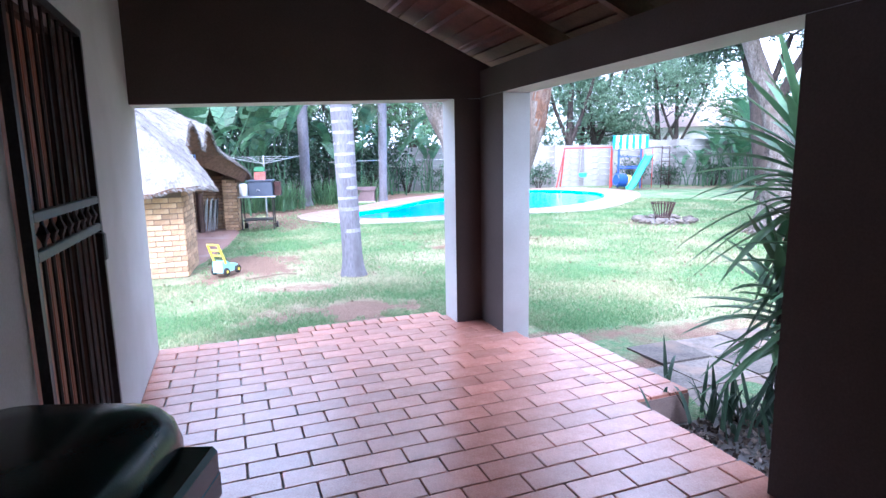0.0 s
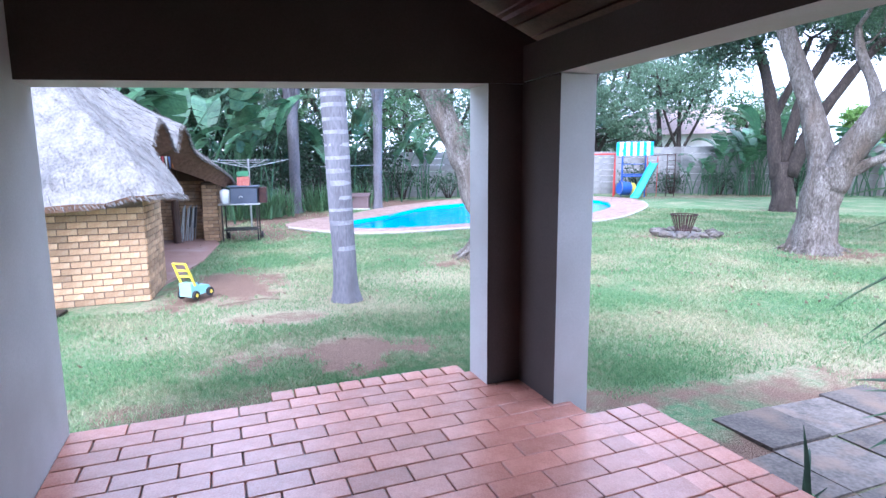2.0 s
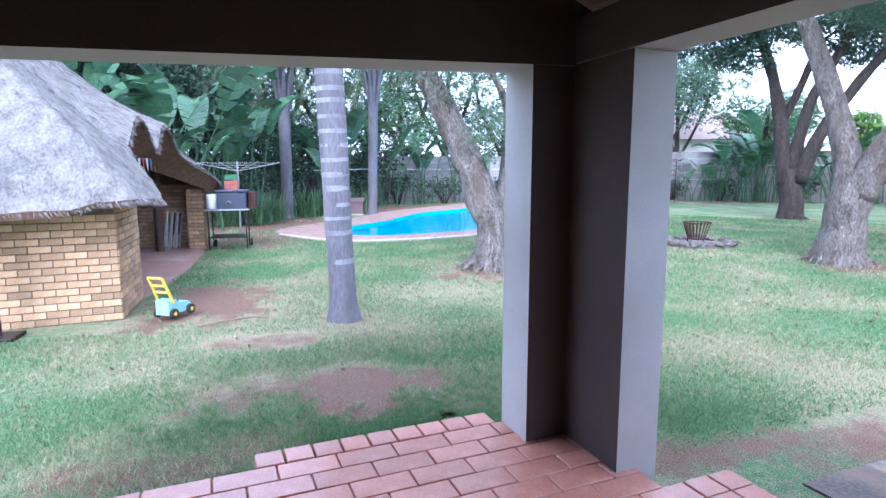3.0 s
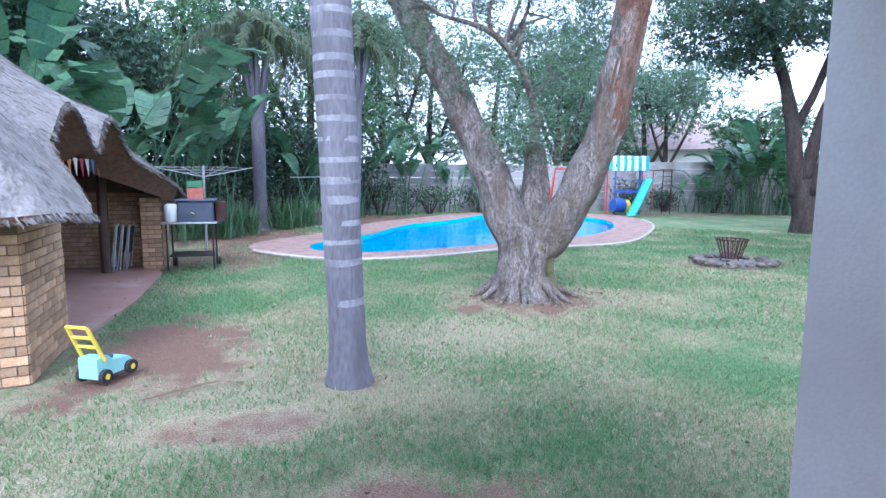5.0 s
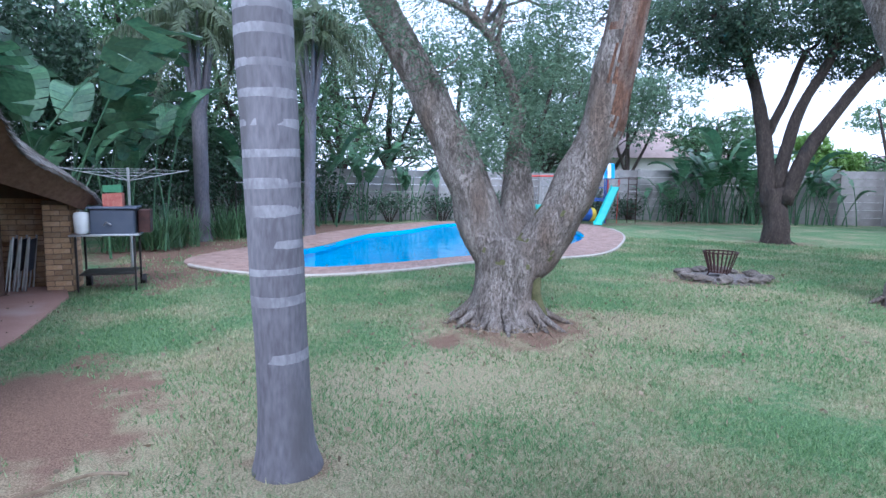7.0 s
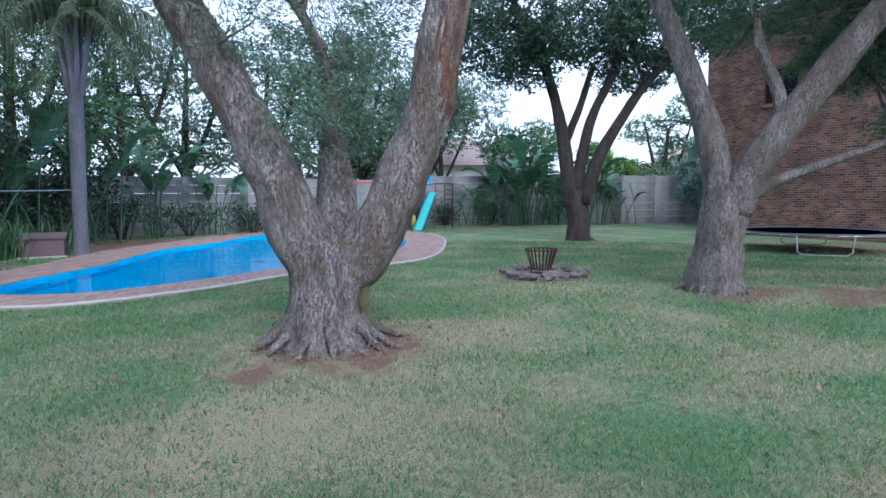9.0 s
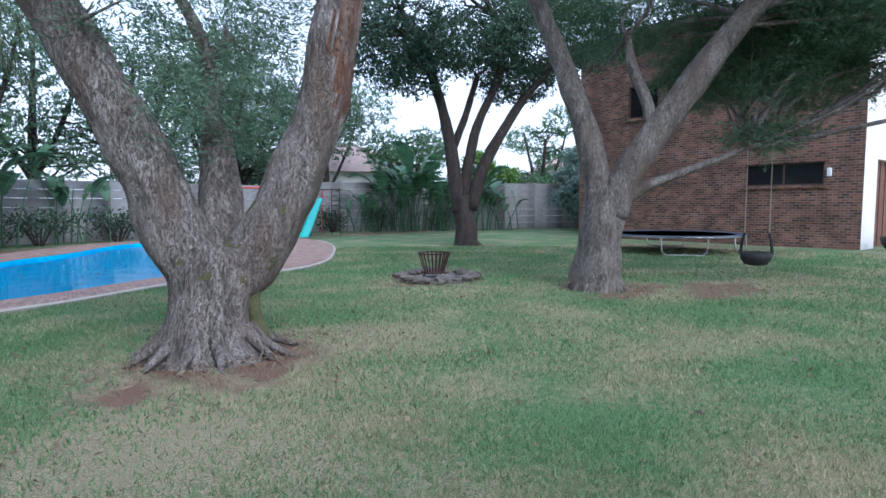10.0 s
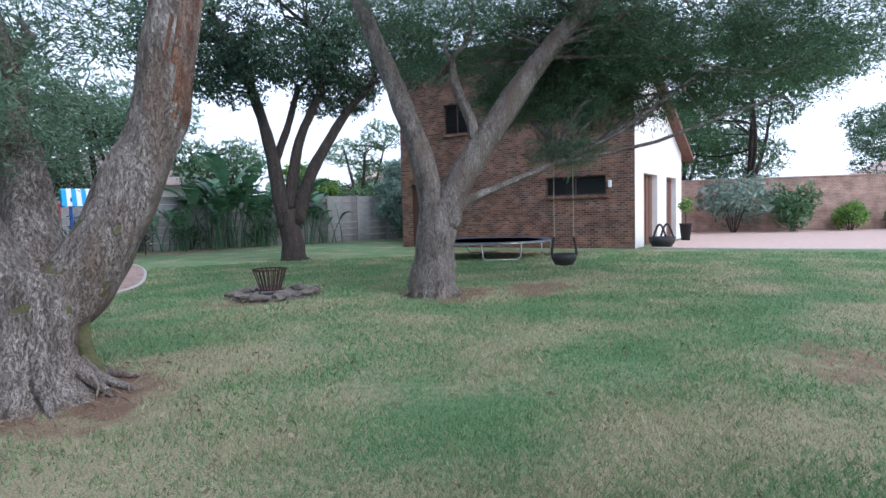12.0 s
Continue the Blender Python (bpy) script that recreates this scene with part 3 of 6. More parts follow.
def build_veranda():
    slab("floor", rect(u0 - 0.25, 2.60, -3.2, v2 - 0.005), -0.3, FL - 0.012, JOINT, "mortar bed of the red brick veranda floor", "floor")
    # left wall with the doorway
    dl, dr_, dz0, dz1 = 1.70, 2.76, FL + 0.18, 2.42
    g = Geo()
    for ring, z0, z1 in ((rect(u0 - 0.25, u0, -3.2, dl), -0.2, 3.84), (rect(u0 - 0.25, u0, dr_, v2), -0.2, 3.84),
                         (rect(u0 - 0.25, u0, dl, dr_), dz1, 3.84), (rect(u0 - 0.25, u0, dl, dr_), -0.2, dz0)):
        g.prism([W(u, v)[:2] for u, v in ring], z0, z1)
    tagged(part("wall_west", g, PLASTER), "grey painted plaster wall beside the gated door", "wall", kind="structure")
    # lintel over the front opening, its brown deepened by painted-in shade
    a, b = u0, u2
    ring = [W(u, v)[:2] for u, v in ((a, v1), (b, v1), (b, v2), (a, v2))]
    tagged(part("wall_north", Geo().prism(ring, [2.23, 2.345, 2.345, 2.23], [roof_z(a), roof_z(b), roof_z(b), roof_z(a)]), PLASTER_SHADE),
           "brown plastered lintel beam over the wide opening, shade in its colour", "wall", kind="structure")
    # corner pillar in two arms; inward faces get the shade-darkened brown, jambs stay pale
    g = Geo()
    g.prism([W(u, v)[:2] for u, v in ((2.213, v1 + 0.002), (u2 - 0.002, v1 + 0.002), (u2 - 0.002, v2 - 0.002), (2.213, v2 - 0.002))], -0.1, 2.33)
    g.prism([W(u, v)[:2] for u, v in ((u1, 3.895), (u2, 3.895), (u2, v1), (u1, v1))], -0.1, 2.34)
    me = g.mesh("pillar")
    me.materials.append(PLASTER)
    me.materials.append(PLASTER_SHADE)
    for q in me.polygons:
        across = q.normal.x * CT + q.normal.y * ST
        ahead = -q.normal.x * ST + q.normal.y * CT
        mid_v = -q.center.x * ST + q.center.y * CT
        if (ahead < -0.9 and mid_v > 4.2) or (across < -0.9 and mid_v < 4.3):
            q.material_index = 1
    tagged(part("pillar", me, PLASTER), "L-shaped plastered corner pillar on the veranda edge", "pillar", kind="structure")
    # right lintel and rear pillar, in the same brown with shade in its colour
    tagged(part("wall_east", Geo().prism([W(u, v)[:2] for u, v in rect(u1, u2, -3.2, v1 - 0.003)], 2.345, roof_z(u2) + 0.02), PLASTER_SHADE),
           "brown plastered lintel beam along the open side, shade in its colour", "wall", kind="structure")
    slab("wall_east_2", rect(u1, u2, -3.2, 1.27), -0.2, 2.343, PLASTER_SHADE, "brown plastered wall at the veranda side, shade in its colour")
    slab("wall_south", rect(u0 - 0.25, u2, -3.45, -3.2), -0.2, 3.84, PLASTER_SHADE, "plain painted wall closing the veranda")
    # roof: tiled skin over battens
    g = Geo()
    for k in range(26):
        ua = 3.15 - k * 0.145
        ub = ua - 0.165
        za, zb = roof_z(ua) + 0.13, roof_z(ub) + 0.155
        ring = [W(ua, -3.5), W(ub, -3.5), W(ub, 4.95), W(ua, 4.95)]
        vs = [(p[0], p[1], z) for p, z in zip(ring, (za + 0.02, zb - 0.02, zb - 0.02, za + 0.02))]
        vs += [(p[0], p[1], z + 0.02) for p, z in zip(ring, (za + 0.02, zb - 0.02, zb - 0.02, za + 0.02))]
        g.add(vs, [(3, 2, 1, 0), (4, 5, 6, 7), (0, 1, 5, 4), (1, 2, 6, 5), (2, 3, 7, 6), (3, 0, 4, 7)])
    for k in range(9):
        u = 2.8 - k * 0.36
        g.add([W(u + a_, v_, roof_z(u + a_) + 0.105 + c_) for v_ in (-3.4, 4.9) for a_ in (0, 0.05) for c_ in (0, 0.035)],
              [(0, 1, 3, 2), (4, 6, 7, 5), (0, 2, 6, 4), (1, 5, 7, 3), (0, 4, 5, 1), (2, 3, 7, 6)])
    tagged(part("ceiling", g, TILE), "underside of terracotta roof tiles on battens", "ceiling", kind="structure")
    for v in (3.30, 2.42, 1.52, 0.62, -0.28, -1.2, -2.1):
        g = Geo()
        us = (2.95, u0 + 0.0)
        vs = [W(u, v + dv, roof_z(u) - 0.04 + dz) for u in us for dv in (-0.025, 0.025) for dz in (0, 0.14)]
        g.add(vs, [(0, 1, 3, 2), (4, 6, 7, 5), (0, 2, 6, 4), (1, 5, 7, 3), (0, 4, 5, 1), (2, 3, 7, 6)])
        tagged(part("rafter", g, RAFTER), "brown painted sloping roof rafter", "rafter", "veranda rafters", kind="structure")
    # door behind, gate in front
    d = thing("door_1", pose(*W(u0 - 0.14, dl, dz0), rz=8), "varnished red wooden door behind a steel gate", "door", kind="structure")
    h = dz1 - dz0
    for k in range(7):
        y = 0.03 + k * 0.143
        part("plank", Geo().box((-0.03, y, 0.02), (0.02, y + 0.137, h - 0.02), cham=0.006), DOOR_WOOD, d)
    part("door_frame", Geo().box((-0.04, 0.0, 0), (0.06, 0.03, h)).box((-0.04, dr_ - dl - 0.03, 0), (0.06, dr_ - dl, h)).box((-0.04, 0.03, h - 0.03), (0.06, dr_ - dl - 0.03, h)), TIMBER, d)
    s = thing("security_gate", pose(*W(u0 + 0.012, dl, dz0), rz=8), "black steel security gate with scrolled middle band, shut", "gate")
    w = dr_ - dl
    part("gate_frame", Geo().box((0, 0, 0.02), (0.03, 0.035, h)).box((0, w - 0.035, 0.02), (0.03, w, h)).box((0, 0.035, 0.02), (0.03, w - 0.035, 0.055))
         .box((0, 0.035, h - 0.035), (0.03, w - 0.035, h)), IRON, s)
    for z in (1.04, 1.17):
        part("rail", Geo().box((0, 0.036, z), (0.03, w - 0.036, z + 0.035), cham=0.005), IRON, s)
    for k in range(8):
        y = 0.14 + k * 0.111
        part("bar", Geo().tube([(0.015, y, 0.05), (0.015, y, 1.04)], 0.008, 6).tube([(0.015, y, 1.205), (0.015, y, h - 0.03)], 0.008, 6), IRON, s)
        part("baluster", Geo().lathe([(0.006, 1.075), (0.008, 1.09), (0.022, 1.12), (0.008, 1.15), (0.006, 1.17)], 8, pose(0.015, y + 0.03, 0)), IRON, s)
    part("lock_box", Geo().box((0.0, w - 0.1, 0.9), (0.05, w - 0.04, 1.03), cham=0.008), IRON, s)


build_veranda()
# Beam undersides keep the pale plaster; the other faces carry shade in their colour.
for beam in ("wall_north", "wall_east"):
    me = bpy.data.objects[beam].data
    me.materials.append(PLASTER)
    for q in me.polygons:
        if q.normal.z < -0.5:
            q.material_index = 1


def build_step():
    slab("floor_2", rect(2.603, 3.08, 2.36, 3.76), -0.1, FL - 0.05, JOINT, "mortar bed of the side step", "step")
    # stone slab path beside the step
    for i in range(4):
        for j in range(3):
            if (i, j) in ((3, 0), (0, 2)):
                continue
            x, y = 2.62 + i * 0.56, 2.42 + j * 0.49
            a, b, c, d_ = W(x + 0.55, y - 0.1), W(x + 1.09, y - 0.1), W(x + 1.09, y + 0.37), W(x + 0.55, y + 0.37)
            j_ = rng.normal(0, 0.012, 8)
            ring = [(a[0] + j_[0], a[1] + j_[1]), (b[0] + j_[2], b[1] + j_[3]), (c[0] + j_[4], c[1] + j_[5]), (d_[0] + j_[6], d_[1] + j_[7])]
            tagged(part("paving_slab", Geo().prism(ring, -0.1, -0.004 + rng.normal(0, 0.004)), SLATE), "weathered grey stone paving slab set in earth", "slab", "slab path")


build_step()


def build_bed():
    ring = [W(u, v)[:2] for u, v in ((2.61, -1.5), (4.3, -1.5), (4.3, 2.2), (3.3, 2.33), (2.61, 2.33))]
    tagged(part("flower_bed", Geo().prism(ring, -0.1, 0.03), ASH), "dark soil bed beside the veranda", "flower bed", kind="structure")
    c = np.array([W(rng.uniform(2.64, 4.2), rng.uniform(-0.4, 2.3), 0.035 + rng.random() * 0.03) for _ in range(2600)])
    tagged(part("mulch", leaf_mesh("mulch", c, 0.06, 0.035, 0.0), MULCH), "bark chips and dry leaves on the bed", "mulch", kind="stuff")


build_bed()


def strap(g, base, yaw, length, width, rise, droop, n=6, fold=0.25):
    """One strap leaf arching from its base."""
    c, s = math.cos(yaw), math.sin(yaw)
    vs = []
    for i in range(n + 1):
        t = i / n
        r = length * (t * math.cos(rise) )
        z = length * (t * math.sin(rise) - droop * t * t)
        w = width * (0.55 + 0.9 * t - 1.45 * t * t + 0.02) if t < 1 else 0.002
        p = Vector((base[0] + c * r, base[1] + s * r, base[2] + z))
        sd = Vector((-s, c, 0)) * w / 2
        vs += [p - sd + Vector((0, 0, w * fold)), p, p + sd + Vector((0, 0, w * fold))]
    fs = []
    for i in range(n):
        a = i * 3
        fs += [(a, a + 1, a + 4, a + 3), (a + 1, a + 2, a + 5, a + 4)]
    g.add(vs, fs)


def yucca(at, heads, label):
    """Cane plant with rosettes of sword leaves. heads: (dx, dy, z, leaves, length)."""
    t = thing("yucca", at, label, "plant")
    for dx, dy, z, n, ln in heads:
        part("stem", Geo().tube(smooth_path([(dx * 0.3, dy * 0.3, 0), (dx * 0.6, dy * 0.6, z * 0.5), (dx, dy, z)], 4), 0.035, 8, 0.2), BARK_DARK, t)
        g, o = Geo(), Geo()
        for k in range(n):
            f = k / n
            strap(g, (dx, dy, z - 0.55 + 0.6 * f), k * 2.4 + rng.normal(0, 0.2), ln * rng.uniform(0.75, 1.1), 0.095, radians(-25 + 100 * f + rng.normal(0, 8)), rng.uniform(0.15, 0.55) * (1.2 - f))
        part("leaf_rosette", g, LEAF_MID, t, smooth=True)
        for k in range(n // 2):
            strap(o, (dx, dy, z - 0.6 - 0.4 * rng.random()), k * 2.4, ln * rng.uniform(0.5, 0.9), 0.05, radians(-60 + rng.normal(0, 12)), 0.2)
        tagged(part("dry_skirt", o, LEAF_DARK, t, smooth=True), kind="stuff")


yucca((3.25, 2.5, 0.0), [(0.0, 0.05, 1.95, 64, 0.72), (0.12, -0.18, 1.4, 60, 0.7), (-0.02, 0.1, 1.05, 44, 0.62)], "tall green yucca with sword leaves in the bed")


def bin_thing():
    t = thing("wheelie_bin", pose(*W(-0.15, 0.86, FL), rz=8 - 20), "dark green plastic wheelie bin with domed lid", "bin")
    t.scale = (0.82, 0.82, 0.97)
    part("body", Geo().prism([(-0.24, -0.26), (0.24, -0.26), (0.24, 0.26), (-0.24, 0.26)], 0.06, 0.9), GREEN_PLASTIC, t)
    g = Geo()
    n, rings = 24, []
    for s, z in ((1.03, 0.88), (1.06, 0.90), (1.06, 0.93), (1.02, 0.97), (0.92, 1.005), (0.7, 1.03), (0.35, 1.042)):
        rings.append([(0.29 * s * math.copysign(abs(math.cos(a)) ** 0.45, math.cos(a)), 0.30 * s * math.copysign(abs(math.sin(a)) ** 0.45, math.sin(a)), z)
                      for a in [2 * math.pi * k / n for k in range(n)]])
    fs = [(i * n + k, i * n + (k + 1) % n, (i + 1) * n + (k + 1) % n, (i + 1) * n + k) for i in range(6) for k in range(n)] + [tuple(range(6 * n, 7 * n)), tuple(range(n))[::-1]]
    g.add([p for r in rings for p in r], fs)
    part("lid", g, GREEN_PLASTIC, t, smooth=True)
    part("handle", Geo().box((0.27, -0.2, 0.86), (0.40, 0.2, 0.925), cham=0.012).box((0.385, -0.2, 0.80), (0.40, 0.2, 0.859), cham=0.004), GREEN_PLASTIC, t)
    for s in (-1, 1):
        part("wheel", Geo().lathe([(0.02, -0.025), (0.1, -0.02), (0.1, 0.02), (0.02, 0.025)], 16, pose(0.16, 0.285 * s, 0.1, 90)), BLACK_RUBBER, t)


bin_thing()

# ---- thatched braai hut ----


def wall_ring(p, q, th):
    """Footprint of a wall from p to q, its thickness to the left of the way."""
    d = Vector((q[0] - p[0], q[1] - p[1], 0)).normalized()
    nrm = Vector((-d.y, d.x, 0)) * th
    return [p, q, (q[0] + nrm.x, q[1] + nrm.y), (p[0] + nrm.x, p[1] + nrm.y)]


BRICK_ME = Geo().box((0, 0, 0), (0.22, 0.05, 0.073), cham=0.004).mesh("brick")
BRICK_ME.materials.append(HUT_BRICK)
HALF_ME = Geo().box((0, 0, 0), (0.106, 0.05, 0.073), cham=0.004).mesh("half_brick")
HALF_ME.materials.append(HUT_BRICK)
bricks_later = []


def brick_face(owner, p, q, z0, z1, joined=None):
    """Running bond proud of a wall's outer face, along p to q; outside lies to the right of the way."""
    d = Vector((q[0] - p[0], q[1] - p[1], 0))
    ln = d.length
    yaw = math.degrees(math.atan2(d.y, d.x))
    rows = int((z1 - z0) / 0.0855)
    for r in range(rows):
        x = 0.004
        first = r % 2 == 1
        while x < ln - 0.02:
            w = 0.106 if first else min(0.22, ln - x - 0.002)
            first = False
            m = pose(p[0], p[1], z0 + r * 0.0855, 0, 0, yaw) @ pose(x, -0.012 + rng.normal(0, 0.002), 0)
            if joined is not None:
                joined.box((0, 0, 0), (w, 0.05, 0.073), m)
            elif w > 0.21 or abs(w - 0.106) < 0.004:
                bricks_later.append((owner, BRICK_ME if w > 0.21 else HALF_ME, m))
            else:
                me = Geo().box((0, 0, 0), (w, 0.05, 0.073)).mesh("cut_brick")
                me.materials.append(HUT_BRICK)
                bricks_later.append((owner, me, m))
            x += w + 0.01


HUT = dict(A=(-1.72, 9.28), B=(-6.6, 8.45), C=(-1.79, 10.5), D=(-2.02, 15.5), E=(-1.66, 15.5))


def build_hut():
    A, B, C = HUT["A"], HUT["B"], HUT["C"]
    hut = thing("thatched_hut", (-4.2, 12.4, 0), "round-cornered brick braai hut with grey thatched roof", "hut")
    off = Matrix.Translation((4.2, -12.4, 0))

    def piece(name, g, mat, label="", smooth=False):
        me = g.mesh(name, smooth)
        me.transform(off)
        return part(name, me, mat, hut, label)
    w1 = piece("front_wall", Geo().prism(wall_ring(B, A, 0.22), -0.1, 1.36), HUT_MORTAR, "yellow stock brick wall")
    w2 = piece("side_wall", Geo().prism([A, C, (C[0] - 0.22, C[1]), (A[0] - 0.22, A[1] + 0.2)], -0.1, 1.40), HUT_MORTAR, "yellow stock brick wall")
    brick_face(w1, (-3.95, 8.90), A, 0.0, 1.36)
    brick_face(w2, A, C, 0.0, 1.38)
    pil = piece("brick_pillar", Geo().box((-2.02, 15.5, -0.1), (-1.66, 16.15, 1.42)), HUT_MORTAR, "yellow stock brick pillar")
    brick_face(pil, (-2.02, 15.5), (-1.66, 15.5), 0.0, 1.42)
    brick_face(pil, (-1.66, 15.5), (-1.66, 16.15), 0.0, 1.42)
    j = Geo()
    brick_face(None, (-6.4, 16.0), (-2.03, 16.0), 0.0, 1.5, j)
    piece("back_wall_bricks", j, HUT_BRICK_FAR)
    piece("back_wall", Geo().box((-6.6, 16.0, -0.1), (-2.025, 16.2, 2.0)), HUT_MORTAR)
    piece("far_wall", Geo().box((-6.8, 8.5, -0.1), (-6.6, 16.2, 1.5)), HUT_MORTAR)
    piece("hut_floor", Geo().prism([(-6.6, 8.7), (-1.95, 9.5), (-1.75, 10.5), (-1.55, 12.5), (-1.6, 14.9), (-1.75, 15.48), (-2.02, 15.9), (-6.6, 15.98)], -0.1, 0.025), SCREED, "red screed floor")
    piece("post", Geo().tube([(-2.55, 15.2, 0.0), (-2.55, 15.2, 2.6)], 0.085, 10, 0.1), TIMBER, "dark round timber post")
    # thatch, from eave to ridge all round
    eave = [(-7.3, 8.15), (-4.5, 8.42), (-1.75, 8.85), (-1.33, 9.25), (-1.28, 10.0), (-1.27, 11.2), (-1.27, 12.4), (-1.27, 13.6), (-1.27, 14.8),
            (-1.27, 15.6), (-1.4, 16.3), (-2.0, 16.75), (-4.5, 16.9), (-7.2, 16.8), (-7.6, 16.2), (-7.6, 12.5), (-7.6, 8.7)]
    loop = smooth_loop(eave, 7)
    ra, rb, top = (-4.45, 11.4), (-4.45, 13.7), 4.35
    cut = [(9.75, 0.0), (10.1, 0.10), (10.6, 0.23), (11.1, 0.335), (11.5, 0.37), (11.9, 0.33), (12.15, 0.24), (12.3, 0.186), (12.5, 0.23),
           (12.9, 0.33), (13.35, 0.37), (13.8, 0.31), (14.4, 0.19), (15.0, 0.09), (15.5, 0.03), (15.8, 0.0)]
    cy, cq = [c[0] for c in cut], [c[1] for c in cut]
    n, m = len(loop), 15
    outer, inner = [], []
    for x, y in loop:
        q0 = float(np.interp(y, cy, cq)) if x > -1.6 and 9.75 < y < 15.8 else 0.0
        ry = min(max(y, ra[1]), rb[1])
        z0 = 1.36 + 0.03 * math.sin(y * 3.1 + x) + (0.07 if x > -1.8 else 0)
        for k in range(m):
            q = q0 + (1 - q0) * k / (m - 1)
            px, py, pz = x + (ra[0] - x) * q, y + (ry - y) * q, z0 + (top - z0) * (q ** 0.94)
            wob = 0.02 * noise.noise((px * 3, py * 3, pz * 3)) + 0.015 * noise.noise((px * 9, py * 9, pz * 9))
            lip = 0.05 * math.exp(-((k / 1.6) ** 2)) if q0 > 0.02 else 0.0
            if q0 > 0.186:
                px += 0.5 * (q0 - 0.186) / 0.17 * (1 - k / (m - 1)) ** 3
            outer.append((px, py, pz + wob + lip))
            th = 0.24
            back = 0.10 + (0.5 * min(1.0, q0 / 0.2) if k == 0 else 0.3 * min(1.0, q0 / 0.2) * (1 - k / m))
            inner.append((px + (0.10 if px < ra[0] else -back), py, pz - th * (0.35 if k == 0 and q0 < 0.02 else 1.0)))
    faces = [(i * m + k, ((i + 1) % n) * m + k, ((i + 1) % n) * m + k + 1, i * m + k + 1) for i in range(n) for k in range(m - 1)]
    g = Geo().add(outer, faces)
    piece("thatch", g, THATCH, "grey weathered reed thatch", True)
    g = Geo().add(inner, [f[::-1] for f in faces])
    edge = [outer[i * m] for i in range(n)] + [inner[i * m] for i in range(n)]
    g.add(edge, [(i, n + i, n + (i + 1) % n, (i + 1) % n) for i in range(n)])
    piece("thatch_edge", g, THATCH_CUT, "brown cut thatch edge and underside")
    # loose reeds along the eave
    pts, al = [], []
    for i in range(n):
        for _ in range(26):
            t = rng.random()
            a_, b_ = np.array(outer[i * m]), np.array(outer[((i + 1) % n) * m])
            c_ = a_ + (b_ - a_) * t
            o = np.array([c_[0] + 4.45, (c_[1] - 12.5) * 0.5, 0])
            o /= np.linalg.norm(o)
            pts.append(c_ + rng.normal(0, 0.012, 3) + [0, 0, -0.03])
            al.append(o * 0.75 + [0, 0, -0.7])
    me = leaf_mesh("reed_fringe", np.array(pts), 0.14, 0.012, 0, np.array(al) * 1.6)
    me.transform(off)
    part("reed_fringe", me, THATCH, hut)
    # reed tufts over the visible slopes
    pts, al = [], []
    for _ in range(9000):
        i, k = rng.integers(n), rng.integers(m - 2)
        o, p_ = np.array(outer[i * m + k]), np.array(outer[i * m + k + 1])
        q_ = np.array(outer[((i + 1) % n) * m + k])
        s, t = rng.random(), rng.random()
        pts.append(o + (p_ - o) * s + (q_ - o) * t + [0, 0, 0.012])
        dn = o - p_
        al.append(dn / (np.linalg.norm(dn) + 1e-6) * 3)
    me = leaf_mesh("reed", np.array(pts), 0.16, 0.010, 0, np.array(al))
    me.transform(off)
    part("loose_reed", me, THATCH, hut)
    # bunting under the eave
    b = thing("bunting", (-2.35, 10.6, 2.02), "string of coloured pennant flags under the thatch", "bunting")
    part("string", Geo().tube([(0, 0, 0), (0, 2.0, -0.06), (-0.1, 4.0, 0)], 0.006, 5), ROPE, b)
    for k in range(13):
        y = 0.2 + k * 0.28
        part("flag", Geo().add([(0, y, -0.01), (0, y + 0.2, -0.01), (0.01, y + 0.1, -0.27), (0.006, y, -0.01), (0.006, y + 0.2, -0.01), (0.016, y + 0.1, -0.27)],
                               [(0, 1, 2), (5, 4, 3), (0, 3, 4, 1), (1, 4, 5, 2), (2, 5, 3, 0)]), FLAGS[[0, 0, 0, 1, 0, 0, 2, 2, 0, 3, 0, 1, 2][k]], b)
    # folded steel chairs leaning in the hut
    for k in range(3):
        t = thing("folded_chair", pose(-2.3 - 0.12 * k, 15.7, 0.02, 8, 0, 90 + 4 * k), "folded tubular steel garden chair leaning on the wall", "chair", "folded chairs")
        for s in (-0.2, 0.2):
            part("frame_tube", Geo().tube([(s, 0, 0), (s * 0.9, 0.02, 0.85)], 0.014, 6), STEEL, t)
            part("leg", Geo().tube([(s * 0.85, 0.05, 0), (s * 0.8, 0.04, 0.8)], 0.014, 6), STEEL, t)
        part("back_fabric", Geo().box((-0.17, 0.01, 0.3), (0.17, 0.03, 0.8)), GRILL_BLUE, t)
    t = thing("steel_post", (-2.92, 8.72, 0), "brown steel post on a flat foot plate", "post")
    part("tube", Geo().tube([(0.13, 0, 0.02), (0.13, 0, 2.6)], 0.045, 12), RUST, t)
    part("foot_plate", Geo().box((-0.35, -0.18, 0), (0.34, 0.16, 0.03), cham=0.008), IRON, t)


build_hut()


